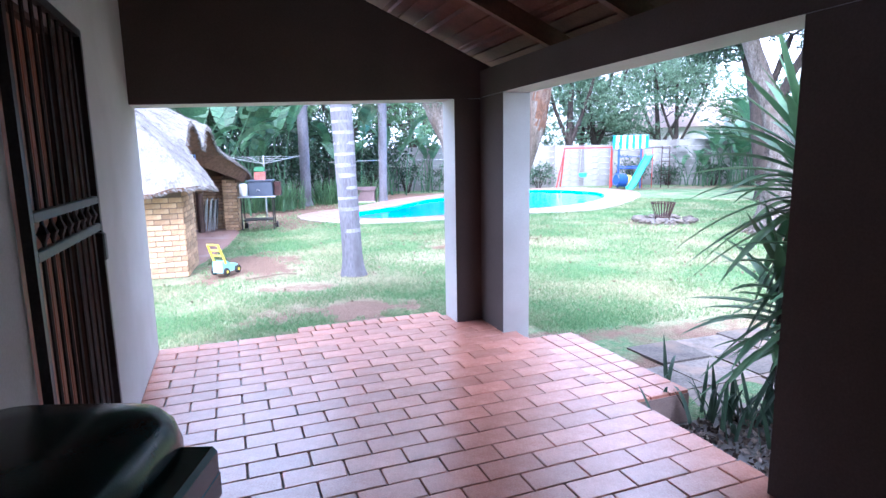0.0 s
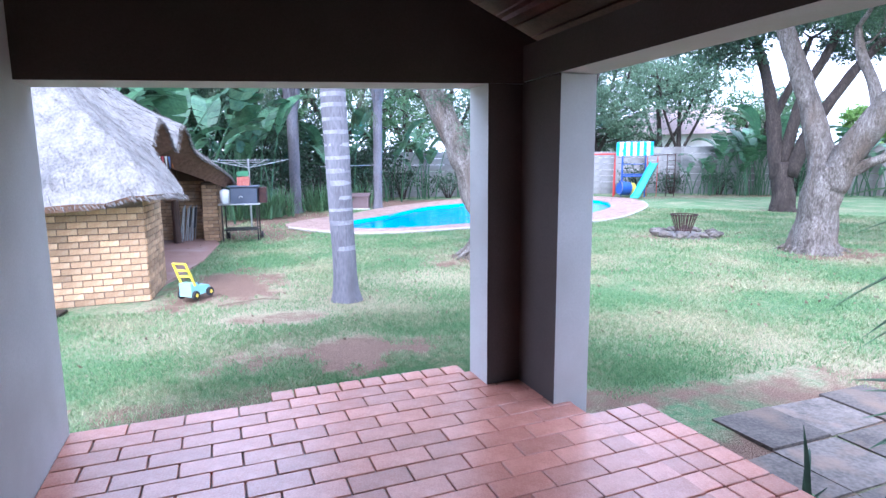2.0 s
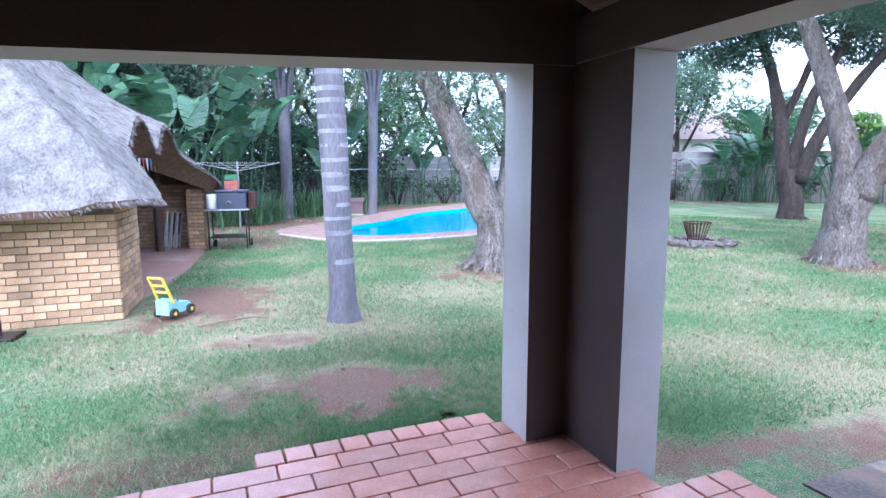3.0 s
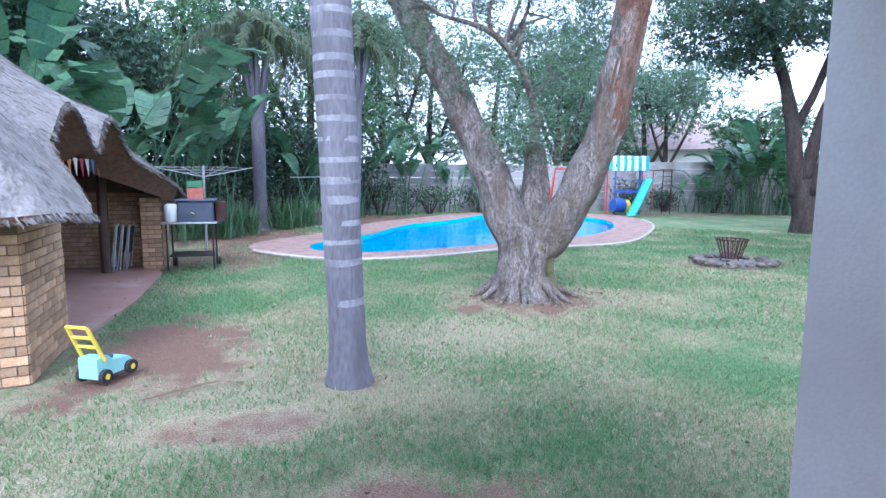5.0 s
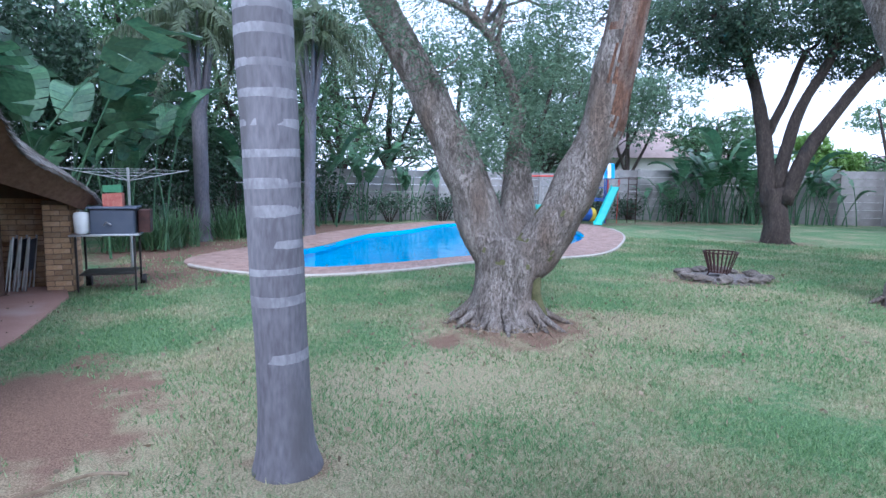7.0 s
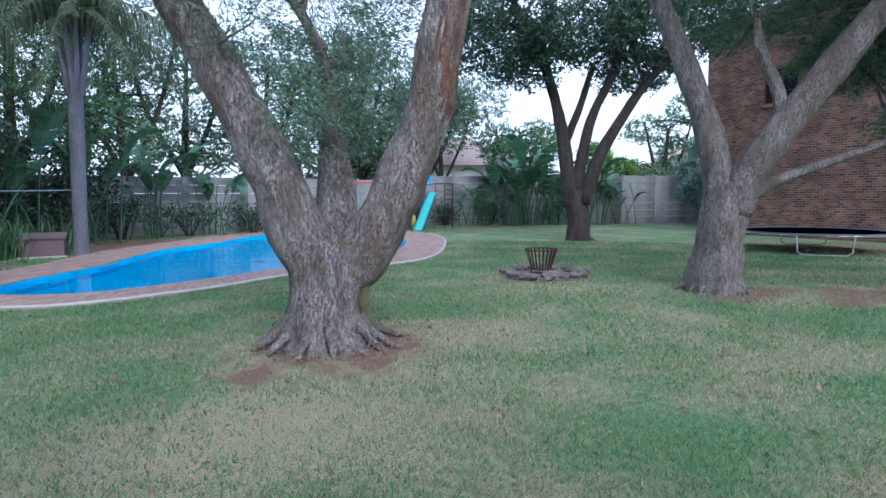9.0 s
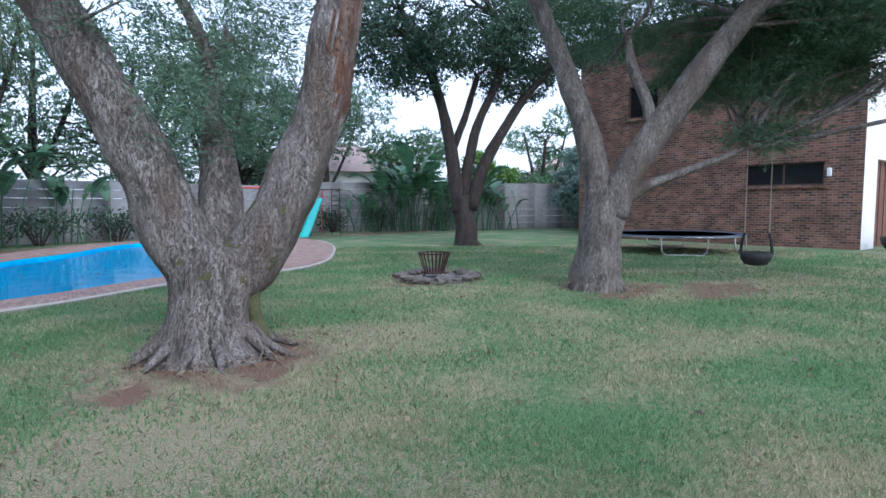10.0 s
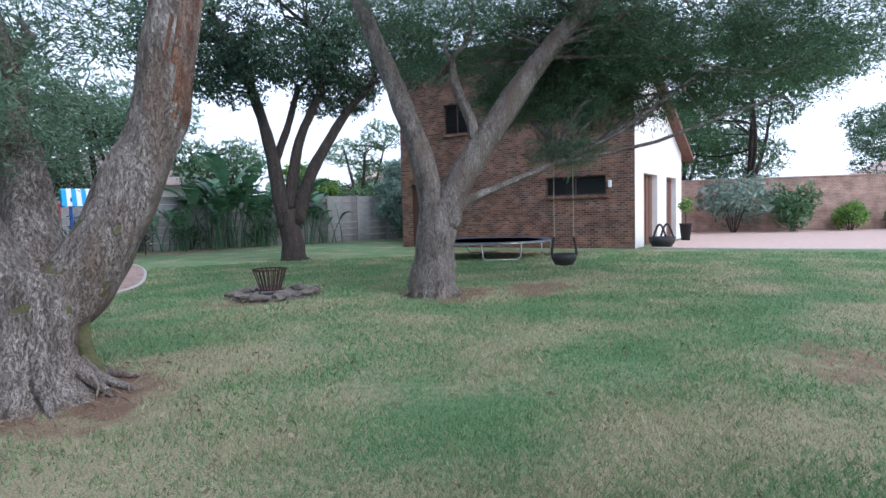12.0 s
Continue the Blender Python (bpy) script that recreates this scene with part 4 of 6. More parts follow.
def build_grill():
    t = thing("gas_grill", (-1.15, 15.55, 0), "blue-grey steel barbecue trolley on black legs", "barbecue")
    for x in (-0.4, 0.4):
        for y in (-0.3, 0.35):
            part("leg", Geo().box((x - 0.015, y - 0.015, 0.0), (x + 0.015, y + 0.015, 0.88)), IRON, t)
    part("shelf", Geo().box((-0.38, -0.28, 0.26), (0.38, 0.34, 0.29), cham=0.008), IRON, t)
    part("table", Geo().box((-0.48, -0.36, 0.88), (0.48, 0.4, 0.91), cham=0.01), STEEL, t)
    part("firebox", Geo().box((-0.2, -0.3, 0.912), (0.42, 0.3, 1.30), cham=0.02), GRILL_BLUE, t)
    part("side_box", Geo().box((0.44, -0.1, 0.912), (0.62, 0.3, 1.28), cham=0.01), RUST, t)
    part("lid", Geo().box((-0.24, -0.33, 1.303), (0.46, 0.33, 1.335), cham=0.01), GRILL_BLUE, t)
    part("handle", Geo().tube([(-0.0, -0.34, 1.05), (0.04, -0.36, 1.1), (0.1, -0.36, 1.06)], 0.012, 6), STEEL, t)
    for s in (-0.4, 0.4):
        part("wheel", Geo().lathe([(0.02, -0.03), (0.085, -0.025), (0.085, 0.025), (0.02, 0.03)], 16, pose(s + 0.05, 0.35, 0.085, 0, 90)), BLACK_RUBBER, t)
    g = Geo().lathe([(0.07, 0), (0.11, 0.03), (0.12, 0.28), (0.10, 0.33), (0.05, 0.34)], 12)
    tagged(part("plastic_jug", g, AWNING_WHITE, smooth=True, at=pose(-1.47, 15.35, 0.912)), "white plastic jug on the barbecue trolley", "jug")
    b = thing("charcoal_bag", (-1.05, 15.5, 1.336), "red paper charcoal bag with green top", "bag")
    part("bag_body", Geo().prism([(-0.14, -0.07), (0.14, -0.09), (0.15, 0.07), (-0.13, 0.09)], 0, [0.2, 0.22, 0.21, 0.19]), BAG_RED, b)
    part("bag_top", Geo().prism([(-0.13, -0.06), (0.13, -0.08), (0.14, 0.06), (-0.12, 0.08)], 0.225, [0.33, 0.35, 0.33, 0.31]), BAG_GREEN, b)
    # rotary washing line
    w = thing("washing_line", (-1.1, 17.6, 0), "rotary steel washing line with wires", "washing line")
    part("pole", Geo().tube([(0, 0, 0), (0, 0, 2.0)], 0.025, 8), STEEL, w)
    for k in range(4):
        a = 0.5 + k * math.pi / 2
        part("arm", Geo().tube([(0, 0, 1.75), (1.2 * math.cos(a), 1.2 * math.sin(a), 1.98)], 0.010, 6), STEEL, w)
    for r in (0.5, 0.8, 1.1):
        part("wire", Geo().tube([(r * math.cos(0.5 + k * math.pi / 2), r * math.sin(0.5 + k * math.pi / 2), 1.75 + 0.19 * r) for k in (0, 1, 2, 3, 4)], 0.0035, 4, cap=False), STEEL, w)


build_grill()


def build_mower():
    t = thing("toy_mower", pose(-1.15, 9.25, 0.0, 0, 0, 60), "aqua and yellow plastic toy lawn mower on the grass", "toy")
    t.scale = (0.86, 0.86, 0.86)
    g = Geo()
    prof = [(-0.2, 0.06), (0.24, 0.06), (0.27, 0.12), (0.2, 0.19), (0.0, 0.21), (-0.06, 0.27), (-0.2, 0.27)]
    n = len(prof)
    g.add([(x, -0.11, z) for x, z in prof] + [(x, 0.11, z) for x, z in prof], [tuple(range(n)), tuple(range(2 * n - 1, n - 1, -1))] + [(i, n + i, n + (i + 1) % n, (i + 1) % n) for i in range(n)])
    part("body", g, TOY_AQUA, t)
    for x in (-0.13, 0.2):
        for s in (-1, 1):
            w = part("wheel", Geo().lathe([(0.02, -0.025), (0.07, -0.022), (0.075, 0), (0.07, 0.022), (0.02, 0.025)], 16, pose(x, 0.135 * s, 0.075, 90)), BLACK_RUBBER, t)
            part("hub", Geo().lathe([(0.01, -0.028), (0.03, -0.027), (0.03, 0.027), (0.01, 0.028)], 12, pose(x, 0.135 * s, 0.075, 90)), TOY_YELLOW, w)
    for s in (-1, 1):
        part("handle_side", Geo().tube([(-0.12, 0.125 * s, 0.23), (-0.22, 0.12 * s, 0.45), (-0.29, 0.115 * s, 0.60)], 0.02, 8), TOY_YELLOW, t)
    for x, z in ((-0.295, 0.605), (-0.24, 0.49), (-0.19, 0.385)):
        part("handle_rung", Geo().tube([(x, -0.12, z), (x, 0.12, z)], 0.018, 8), TOY_YELLOW, t)
    part("engine_cover", Geo().box((-0.04, -0.05, 0.2), (0.08, 0.05, 0.245), cham=0.015), GRILL_BLUE, t)


build_mower()

# ---- pool ----


def build_pool():
    n = len(POOL_IN)
    g = Geo()
    low = [(x, y) for x, y in POOL_IN]
    g.add([(x, y, 0.02) for x, y in low] + [(x, y, -1.3) for x, y in low], [(i, n + i, n + (i + 1) % n, (i + 1) % n) for i in range(n)] + [tuple(range(n, 2 * n))])
    p = thing("pool", (0, 0, 0), "kidney-shaped swimming pool with bright blue shell", "pool", kind="structure")
    part("shell", g, POOL, p)
    w = part("water", Geo().add([(x, y, -0.05) for x, y in low], [tuple(range(n))]), WATER, None, smooth=False)
    tagged(w, "still bright blue pool water", "water", kind="structure")
    w.visible_shadow = False
    # brick surround in rings
    g = Geo()
    rows = 7
    steps = n * 3
    a, b = np.array(POOL_IN), np.array(POOL_OUT)

    def on(c, t):
        i = int(t) % n
        return c[i] + (c[(i + 1) % n] - c[i]) * (t - int(t))
    for r in range(rows):
        for s in range(steps):
            t0, t1 = n * (s + 0.5 * (r % 2) + 0.04) / steps, n * (s + 0.5 * (r % 2) + 0.96) / steps
            q0, q1 = (r + 0.05) / rows, (r + 0.95) / rows
            q = [on(a, t0) * (1 - q0) + on(b, t0) * q0, on(a, t1) * (1 - q0) + on(b, t1) * q0, on(a, t1) * (1 - q1) + on(b, t1) * q1, on(a, t0) * (1 - q1) + on(b, t0) * q1]
            g.prism([tuple(x) for x in q], 0.0, 0.034 + rng.random() * 0.006)
    k = part("paving", g, COPING)
    tagged(k, "reddish brick paving round the pool", "paving", kind="stuff")
    m = Geo()
    m.add([(x, y, 0.03) for x, y in POOL_IN] + [(x, y, 0.03) for x, y in POOL_OUT], [(i, (i + 1) % n, n + (i + 1) % n, n + i) for i in range(n)])
    m.add([(x, y, -0.1) for x, y in POOL_OUT] + [(x, y, 0.03) for x, y in POOL_OUT], [(i, (i + 1) % n, n + (i + 1) % n, n + i) for i in range(n)])
    tagged(part("pavement", m, JOINT), "mortar under the pool paving", "paving", kind="structure")
    g = Geo().tube([(x, y, 0.02) for x, y in POOL_OUT[:65]], 0.042, 6)
    tagged(part("kerb", g, KERB), "pale concrete edging of the pool paving", "kerb", kind="structure")


build_pool()

# ---- boundary walls and buildings ----


def precast_wall(name, p, q, h, label):
    """Precast garden wall: posts with slotted panels between them."""
    d = Vector((q[0] - p[0], q[1] - p[1], 0))
    ln = d.length
    yaw = math.degrees(math.atan2(d.y, d.x))
    w = tagged(new(name), label, "wall", kind="structure")
    w.matrix_basis = pose(p[0], p[1], 0, 0, 0, yaw)
    n = max(1, round(ln / 1.9))
    s = ln / n
    post = Geo().box((-0.07, -0.07, -0.2), (0.07, 0.07, h + 0.05), cham=0.015).mesh("post")
    k = 7
    ph = h / k
    pan = Geo().box((0.075, -0.025, 0), (s - 0.075, 0.025, ph - 0.012), cham=0.008).mesh("panel")
    for i in range(n + 1):
        part("post", post, CONCRETE, w, at=pose(i * s, 0, 0))
    for i in range(n):
        for j in range(k):
            part("panel", pan, CONCRETE, w, at=pose(i * s, rng.normal(0, 0.004), j * ph))


precast_wall("wall_back", (-12.0, 33.0), (20.5, 31.6), 2.5, "grey precast concrete garden wall behind planting")
precast_wall("wall_back_2", (20.5, 31.5), (36.5, 20.0), 2.75, "grey precast concrete garden wall behind planting")


def build_house():
    P, Q = Vector((23.06, 7.0, 0)), Vector((24.95, 17.4, 0))
    d = (Q - P)
    ln = d.length
    yaw = math.degrees(math.atan2(d.y, d.x))
    h = thing("brick_house", pose(P.x, P.y, 0, 0, 0, yaw), "two-storey dark brick house with white plastered end", "house")
    # own axes: x along the brick wall, y into the garden
    deep = 8.3
    skew = 0.55

    def hz(y):
        return 8.0 + 0.47 * y

    g = Geo()
    wx0, wx1, wz0, wz1 = 1.07, 3.5, 2.08, 2.84
    ux0, ux1, uz0, uz1 = 6.9, 8.2, 5.0, 6.3
    gx0, gx1, gz1 = 9.35, 10.05, 2.88
    xs = sorted([0, wx0, wx1, ux0, ux1, gx0, gx1, ln])
    for a, b in zip(xs, xs[1:]):
        holes = []
        if a >= wx0 and b <= wx1:
            holes = [(wz0, wz1)]
        if a >= ux0 and b <= ux1:
            holes = [(uz0, uz1)]
        if a >= gx0 and b <= gx1:
            holes = [(-0.2, gz1)]
        z = -0.2
        for lo, hi in [*holes, (8.0, 8.0)]:
            if lo > z + 0.01:
                g.box((a, -0.25, z), (b, 0, lo))
            z = hi
    part("brick_wall", g, HOUSE_BRICK, h, "dark clinker brick wall")
    for nm, a, b, lo, hi in (("window", wx0, wx1, wz0, wz1), ("window", ux0, ux1, uz0, uz1)):
        w = part(nm, Geo().box((a, -0.16, lo), (a + 0.05, -0.08, hi)).box((b - 0.05, -0.16, lo), (b, -0.08, hi)).box((a + 0.05, -0.16, lo), (b - 0.05, -0.08, lo + 0.05))
                 .box((a + 0.05, -0.16, hi - 0.05), (b - 0.05, -0.08, hi)).box(((a + b) / 2 - 0.025, -0.16, lo + 0.05), ((a + b) / 2 + 0.025, -0.08, hi - 0.05)), TIMBER, h, "dark framed window")
        part("pane", Geo().box((a + 0.05, -0.13, lo + 0.05), ((a + b) / 2 - 0.025, -0.12, hi - 0.05)), DARK_GLASS, w)
        part("pane", Geo().box(((a + b) / 2 + 0.025, -0.13, lo + 0.05), (b - 0.05, -0.12, hi - 0.05)), DARK_GLASS, w)
        part("sill", Geo().box((a - 0.1, -0.2, lo - 0.11), (b + 0.1, 0.07, lo), cham=0.01), HOUSE_BRICK, w, "brick sill")
    part("door", Geo().box((gx0 + 0.003, -0.18, -0.1), (gx1 - 0.003, -0.12, gz1)), TIMBER, h, "dark wooden door")
    part("wall_lamp", Geo().box((0.85, 0.001, 2.35), (0.98, 0.09, 2.62), cham=0.02), AWNING_WHITE, h, "small white wall lamp")
    # white end wall with two tall door recesses
    g = Geo()
    ds = [(1.25, 3.45, 2.9), (5.1, 7.1, 2.9)]
    line = [(0.02, -0.2)]
    for a, b, z1 in ds:
        line += [(a, -0.2), (a, z1), (b, z1), (b, -0.2)]
    line += [(deep, -0.2), (deep, hz(-deep)), (0.02, hz(-0.02))]
    k = len(line)
    g.add([(-skew * y / deep, -y, z) for y, z in line] + [(-skew * y / deep + 0.3, -y, z) for y, z in line],
          [tuple(range(k)), tuple(range(2 * k - 1, k - 1, -1))] + [(i, k + i, k + (i + 1) % k, (i + 1) % k) for i in range(k)])
    part("end_wall", g, WHITE, h, "white plastered end wall")
    for a, b, z1 in ds:
        dd = part("door", Geo().prism([(-skew * a / deep + 0.22, -a), (-skew * b / deep + 0.22, -b), (-skew * b / deep + 0.27, -b), (-skew * a / deep + 0.27, -a)], 0, z1), RAFTER, h, "tall red-brown wooden door")
        for k in range(1, 4):
            y = a + (b - a) * k / 4
            part("rail", Geo().box((-skew * y / deep + 0.2, -y - 0.02, 0.05), (-skew * y / deep + 0.219, -y + 0.02, z1 - 0.05)), TIMBER, dd)
    part("far_wall", Geo().box((0.3, -deep, -0.2), (ln, -deep + 0.25, hz(-deep) - 0.05)).box((ln - 0.25, -deep + 0.25, -0.2), (ln, -0.25, hz(-deep))), HOUSE_BRICK, h)
    g = Geo()
    ya, yb = 0.55, -deep - 0.7
    xa, xb = -0.5, ln + 0.5
    g.add([(xa + 0.2, ya, hz(ya) + 0.02), (xb, ya, hz(ya) + 0.02), (xb, yb, hz(yb) + 0.02), (xa - skew, yb, hz(yb) + 0.02),
           (xa + 0.2, ya, hz(ya) + 0.2), (xb, ya, hz(ya) + 0.2), (xb, yb, hz(yb) + 0.2), (xa - skew, yb, hz(yb) + 0.2)],
          [(3, 2, 1, 0), (4, 5, 6, 7), (0, 1, 5, 4), (1, 2, 6, 5), (2, 3, 7, 6), (3, 0, 4, 7)])
    part("roof", g, RAFTER, h, "brown tiled roof")
    part("fascia", Geo().box((xa + 0.25, ya, hz(ya) - 0.12), (xb - 0.02, ya + 0.03, hz(ya) + 0.19)), TIMBER, h)


build_house()


def build_yard():
    ring = [(23.1, 6.4), (22.2, 2.6), (21.6, -3.0), (21.0, -12.0), (40.0, -14.0), (38.0, 5.5), (31.0, 4.6)]
    tagged(part("pavement_2", Geo().prism(ring, -0.1, 0.03), YARD), "pink brick paved yard before the garage", "paving", kind="structure")
    tagged(part("kerb_2", Geo().tube([(23.0, 6.3, 0.02), (22.15, 2.6, 0.02), (21.55, -3.0, 0.02), (20.95, -12, 0.02)], 0.05, 6), KERB), "pale edging of the brick yard", "kerb", kind="structure")
    d = Vector((2.0, -12.0, 0))
    w = Geo().box((0, 0, -0.2), (18.5, 0.23, 3.05)).box((-0.0, -0.04, 3.052), (18.5, 0.27, 3.12))
    o = part("wall_yard", w, GARDEN_BRICK, at=pose(37.0, 5.4, 0, 0, 0, math.degrees(math.atan2(d.y, d.x))))
    tagged(o, "weathered reddish brick garden wall", "wall", kind="structure")
    o = part("wall_yard_2", Geo().box((0, 0, -0.2), (6.2, 0.23, 3.05)), GARDEN_BRICK, at=pose(31.2, 5.0, 0, 0, 0, 4))
    tagged(o, "weathered reddish brick garden wall", "wall", kind="structure")
    t = thing("plant_pot", (28.2, 4.95, 0.03), "tall black plant pot with a small shrub", "pot")
    t.scale = (0.75, 0.75, 0.75)
    part("pot", Geo().lathe([(0.24, 0), (0.34, 0.95), (0.37, 0.95), (0.37, 1.02), (0.3, 1.02), (0.3, 0.9)], 16), BLACK_RUBBER, t, smooth=True)
    c = blob_points(160, [(0, 0, 2.1, 0.45, 0.45, 0.5)], 0.2)
    part("stem", Geo().tube([(0, 0, 0.9), (0.05, 0, 1.5), (0, 0.05, 2.2)], 0.03, 6), BARK_DARK, t)
    part("foliage", leaf_mesh("leaves", c, 0.3, 0.1), LEAF_BRIGHT, t)
    # tyre planters cut into baskets with raised loops
    for x, y, z, hang in ((23.3, 6.05, 0.0, False),):
        t = thing("tyre_planter", pose(x, y, z, 0, 0, -20), "black rubber planter cut from an old tyre, with loop handles", "planter")
        t.scale = (0.8, 0.8, 0.85)
        part("bowl", Geo().lathe([(0.1, 0), (0.42, 0.06), (0.55, 0.25), (0.62, 0.5), (0.55, 0.48), (0.45, 0.2)], 20), BLACK_RUBBER, t, smooth=True)
        for s in (-1, 1):
            part("loop", Geo().tube([(0.5 * s + 0.2 * math.cos(a), -0.3 + 0.6 * k / 10, 0.45 + 0.6 * math.sin(math.pi * k / 10)) for k in range(11) for a in [0]], 0.05, 8), BLACK_RUBBER, t, smooth=True)


build_yard()


def neighbour(x, y, yaw, w, d, e, r, label):
    t = thing("neighbour_house", pose(x, y, 0, 0, 0, yaw), label, "house")
    part("wall", Geo().box((-w / 2, -d / 2, 0), (w / 2, d / 2, e)), WHITE, t)
    part("roof", Geo().add([(-w / 2 - 0.5, -d / 2 - 0.5, e), (w / 2 + 0.5, -d / 2 - 0.5, e), (w / 2 + 0.5, d / 2 + 0.5, e), (-w / 2 - 0.5, d / 2 + 0.5, e), (-w / 2 + d / 2, 0, r), (w / 2 - d / 2, 0, r)],
                           [(0, 1, 5, 4), (1, 2, 5), (2, 3, 4, 5), (3, 0, 4), (3, 2, 1, 0)]), PINK_ROOF, t, "pale red tiled roof")
    for k in (-0.3, 0.0, 0.3):
        wn_ = part("window", Geo().box((k * w - 0.7, -d / 2 - 0.03, e * 0.4), (k * w + 0.7, -d / 2 - 0.002, e * 0.8)), WHITE, t)
        part("pane", Geo().box((k * w - 0.6, -d / 2 - 0.045, e * 0.4 + 0.1), (k * w + 0.6, -d / 2 - 0.031, e * 0.8 - 0.1)), DARK_GLASS, wn_)


neighbour(30.5, 42, -35, 14, 9, 3.9, 6.4, "white neighbouring house with pale red roof beyond the wall")
neighbour(58, -17, 85, 16, 10, 3.2, 6.0, "neighbouring house with red tiled roof beyond the wall")
neighbour(46, 27, -50, 12, 8, 3.0, 5.6, "neighbouring house with tiled roof beyond the wall")

# ---- trees ----


def grow(stem_pts, goals, r0=0.05, wob=0.1):
    """Curved limbs from the nearest stem point to goal points."""
    g = Geo()
    s = np.array([p[:3] for p in stem_pts])
    for q in goals:
        dd = np.linalg.norm(s - q, axis=1) + np.maximum(0, s[:, 2] - q[2]) * 1.5
        a = s[dd.argmin()]
        ln = np.linalg.norm(q - a)
        mid = (a + q) / 2 + rng.normal(0, 0.12, 3) * ln * 0.8 + [0, 0, 0.1 * ln]
        r = min(r0, 0.018 + 0.014 * ln)
        pts = smooth_path([a, a + (mid - a) * 0.5 + rng.normal(0, 0.04, 3) * ln, mid, q + (mid - q) * 0.4 + rng.normal(0, 0.05, 3) * ln, q], 2)
        g.tube(pts, [r * (1 - 0.85 * i / (len(pts) - 1)) for i in range(len(pts))], 5, cap=False)
    return g


def tree(at, stems, blobs, leaf_mat, bark, label, sprays_n=900, per=16, leaf=(0.09, 0.035), limbs=60, reach=0.35, sides=16, wob=0.14, roots=0.0, extra=None, limb_r=0.07, droop=0.2, stem_mats=None):
    """stems: lists of (x, y, z, radius) from the base up, in the world; blobs: crown masses."""
    t = thing("tree", at, label, "tree")
    off = np.array([at[0], at[1], at[2], 0.0])
    allp = []
    for i, st in enumerate(stems):
        path = smooth_path([np.array(p) - off for p in st], 9 if stem_mats else 6)
        allp += path[len(path) // 3:]
        stem = part("trunk" if i == 0 else "stem", Geo().tube([p[:3] for p in path], [float(p[3]) for p in path], sides, wob), bark, t, smooth=True)
        if stem_mats and i in stem_mats:
            mats, pick = stem_mats[i]
            for m in mats:
                stem.data.materials.append(m)
            for q in stem.data.polygons:
                q.material_index = pick(q.center, q.normal)
    if roots:
        for k in range(13):
            a = k * 0.483 + rng.normal(0, 0.12)
            c, s = math.cos(a), math.sin(a)
            ln = roots * rng.uniform(1.05, 1.5)
            part("root", Geo().tube(smooth_path([(c * roots * 0.6, s * roots * 0.6, 0.42 * roots), (c * roots * 0.9, s * roots * 0.9, 0.1), (c * ln, s * ln, -0.05)], 4),
                                    [0.085 * roots / 0.6 * (1 - 0.8 * i / 8) for i in range(9)], 7, 0.25), bark, t, smooth=True)
    b = np.array(blobs) - [*off[:3], 0, 0, 0]
    goals = blob_points(limbs, b, 0.3)
    tagged(part("branching", grow(allp, goals, limb_r), bark, t, smooth=True), kind="stuff")
    c, d = sprays(sprays_n, per, b, reach)
    part("crown", leaf_mesh("crown", c, leaf[0], leaf[1], droop, d if leaf[1] < 0.04 else None), leaf_mat, t)
    if extra:
        extra(t)
    return t


def moss_a(t):
    part("moss", Geo().tube(smooth_path([(0.36, -0.38, 0.02), (0.28, -0.30, 0.35), (0.30, -0.28, 0.75), (0.40, -0.30, 1.1)], 4), [0.06, 0.08, 0.09, 0.09, 0.085, 0.08, 0.08, 0.07, 0.06, 0.05, 0.04, 0.03, 0.02], 10, 0.5), MOSS, t, "green moss on the damp side", smooth=True)


def patchy(p, seed=0.0):
    return noise.noise((p[0] * 3.1 + seed, p[1] * 3.1, p[2] * 2.2)) + 0.6 * noise.noise((p[0] * 9, p[1] * 9 + seed, p[2] * 6))


def bark_of_limb(p, nrm):
    """Red flaking bark above a ragged edge, moss low down on the damp side."""
    if p[2] + 0.25 * patchy(p) - 1.5 * max(0.0, -nrm[0] - 0.15 + 0.45 * patchy(p, 8.0)) > 2.4:
        return 1
    return 2 if 0.8 < p[2] < 1.5 and patchy(p * 2.0, 5.0) > 0.45 and nrm[1] < 0.3 else 0


def bark_of_trunk(p, nrm):
    return 1 if (p[2] > 0.7 and patchy(p * 2.0, 5.0) > 0.45 and nrm[1] < 0.3) or (nrm[0] > 0.55 and nrm[1] < -0.1 and p[2] < 0.8 and patchy(p, 2.0) > -0.35) else 0


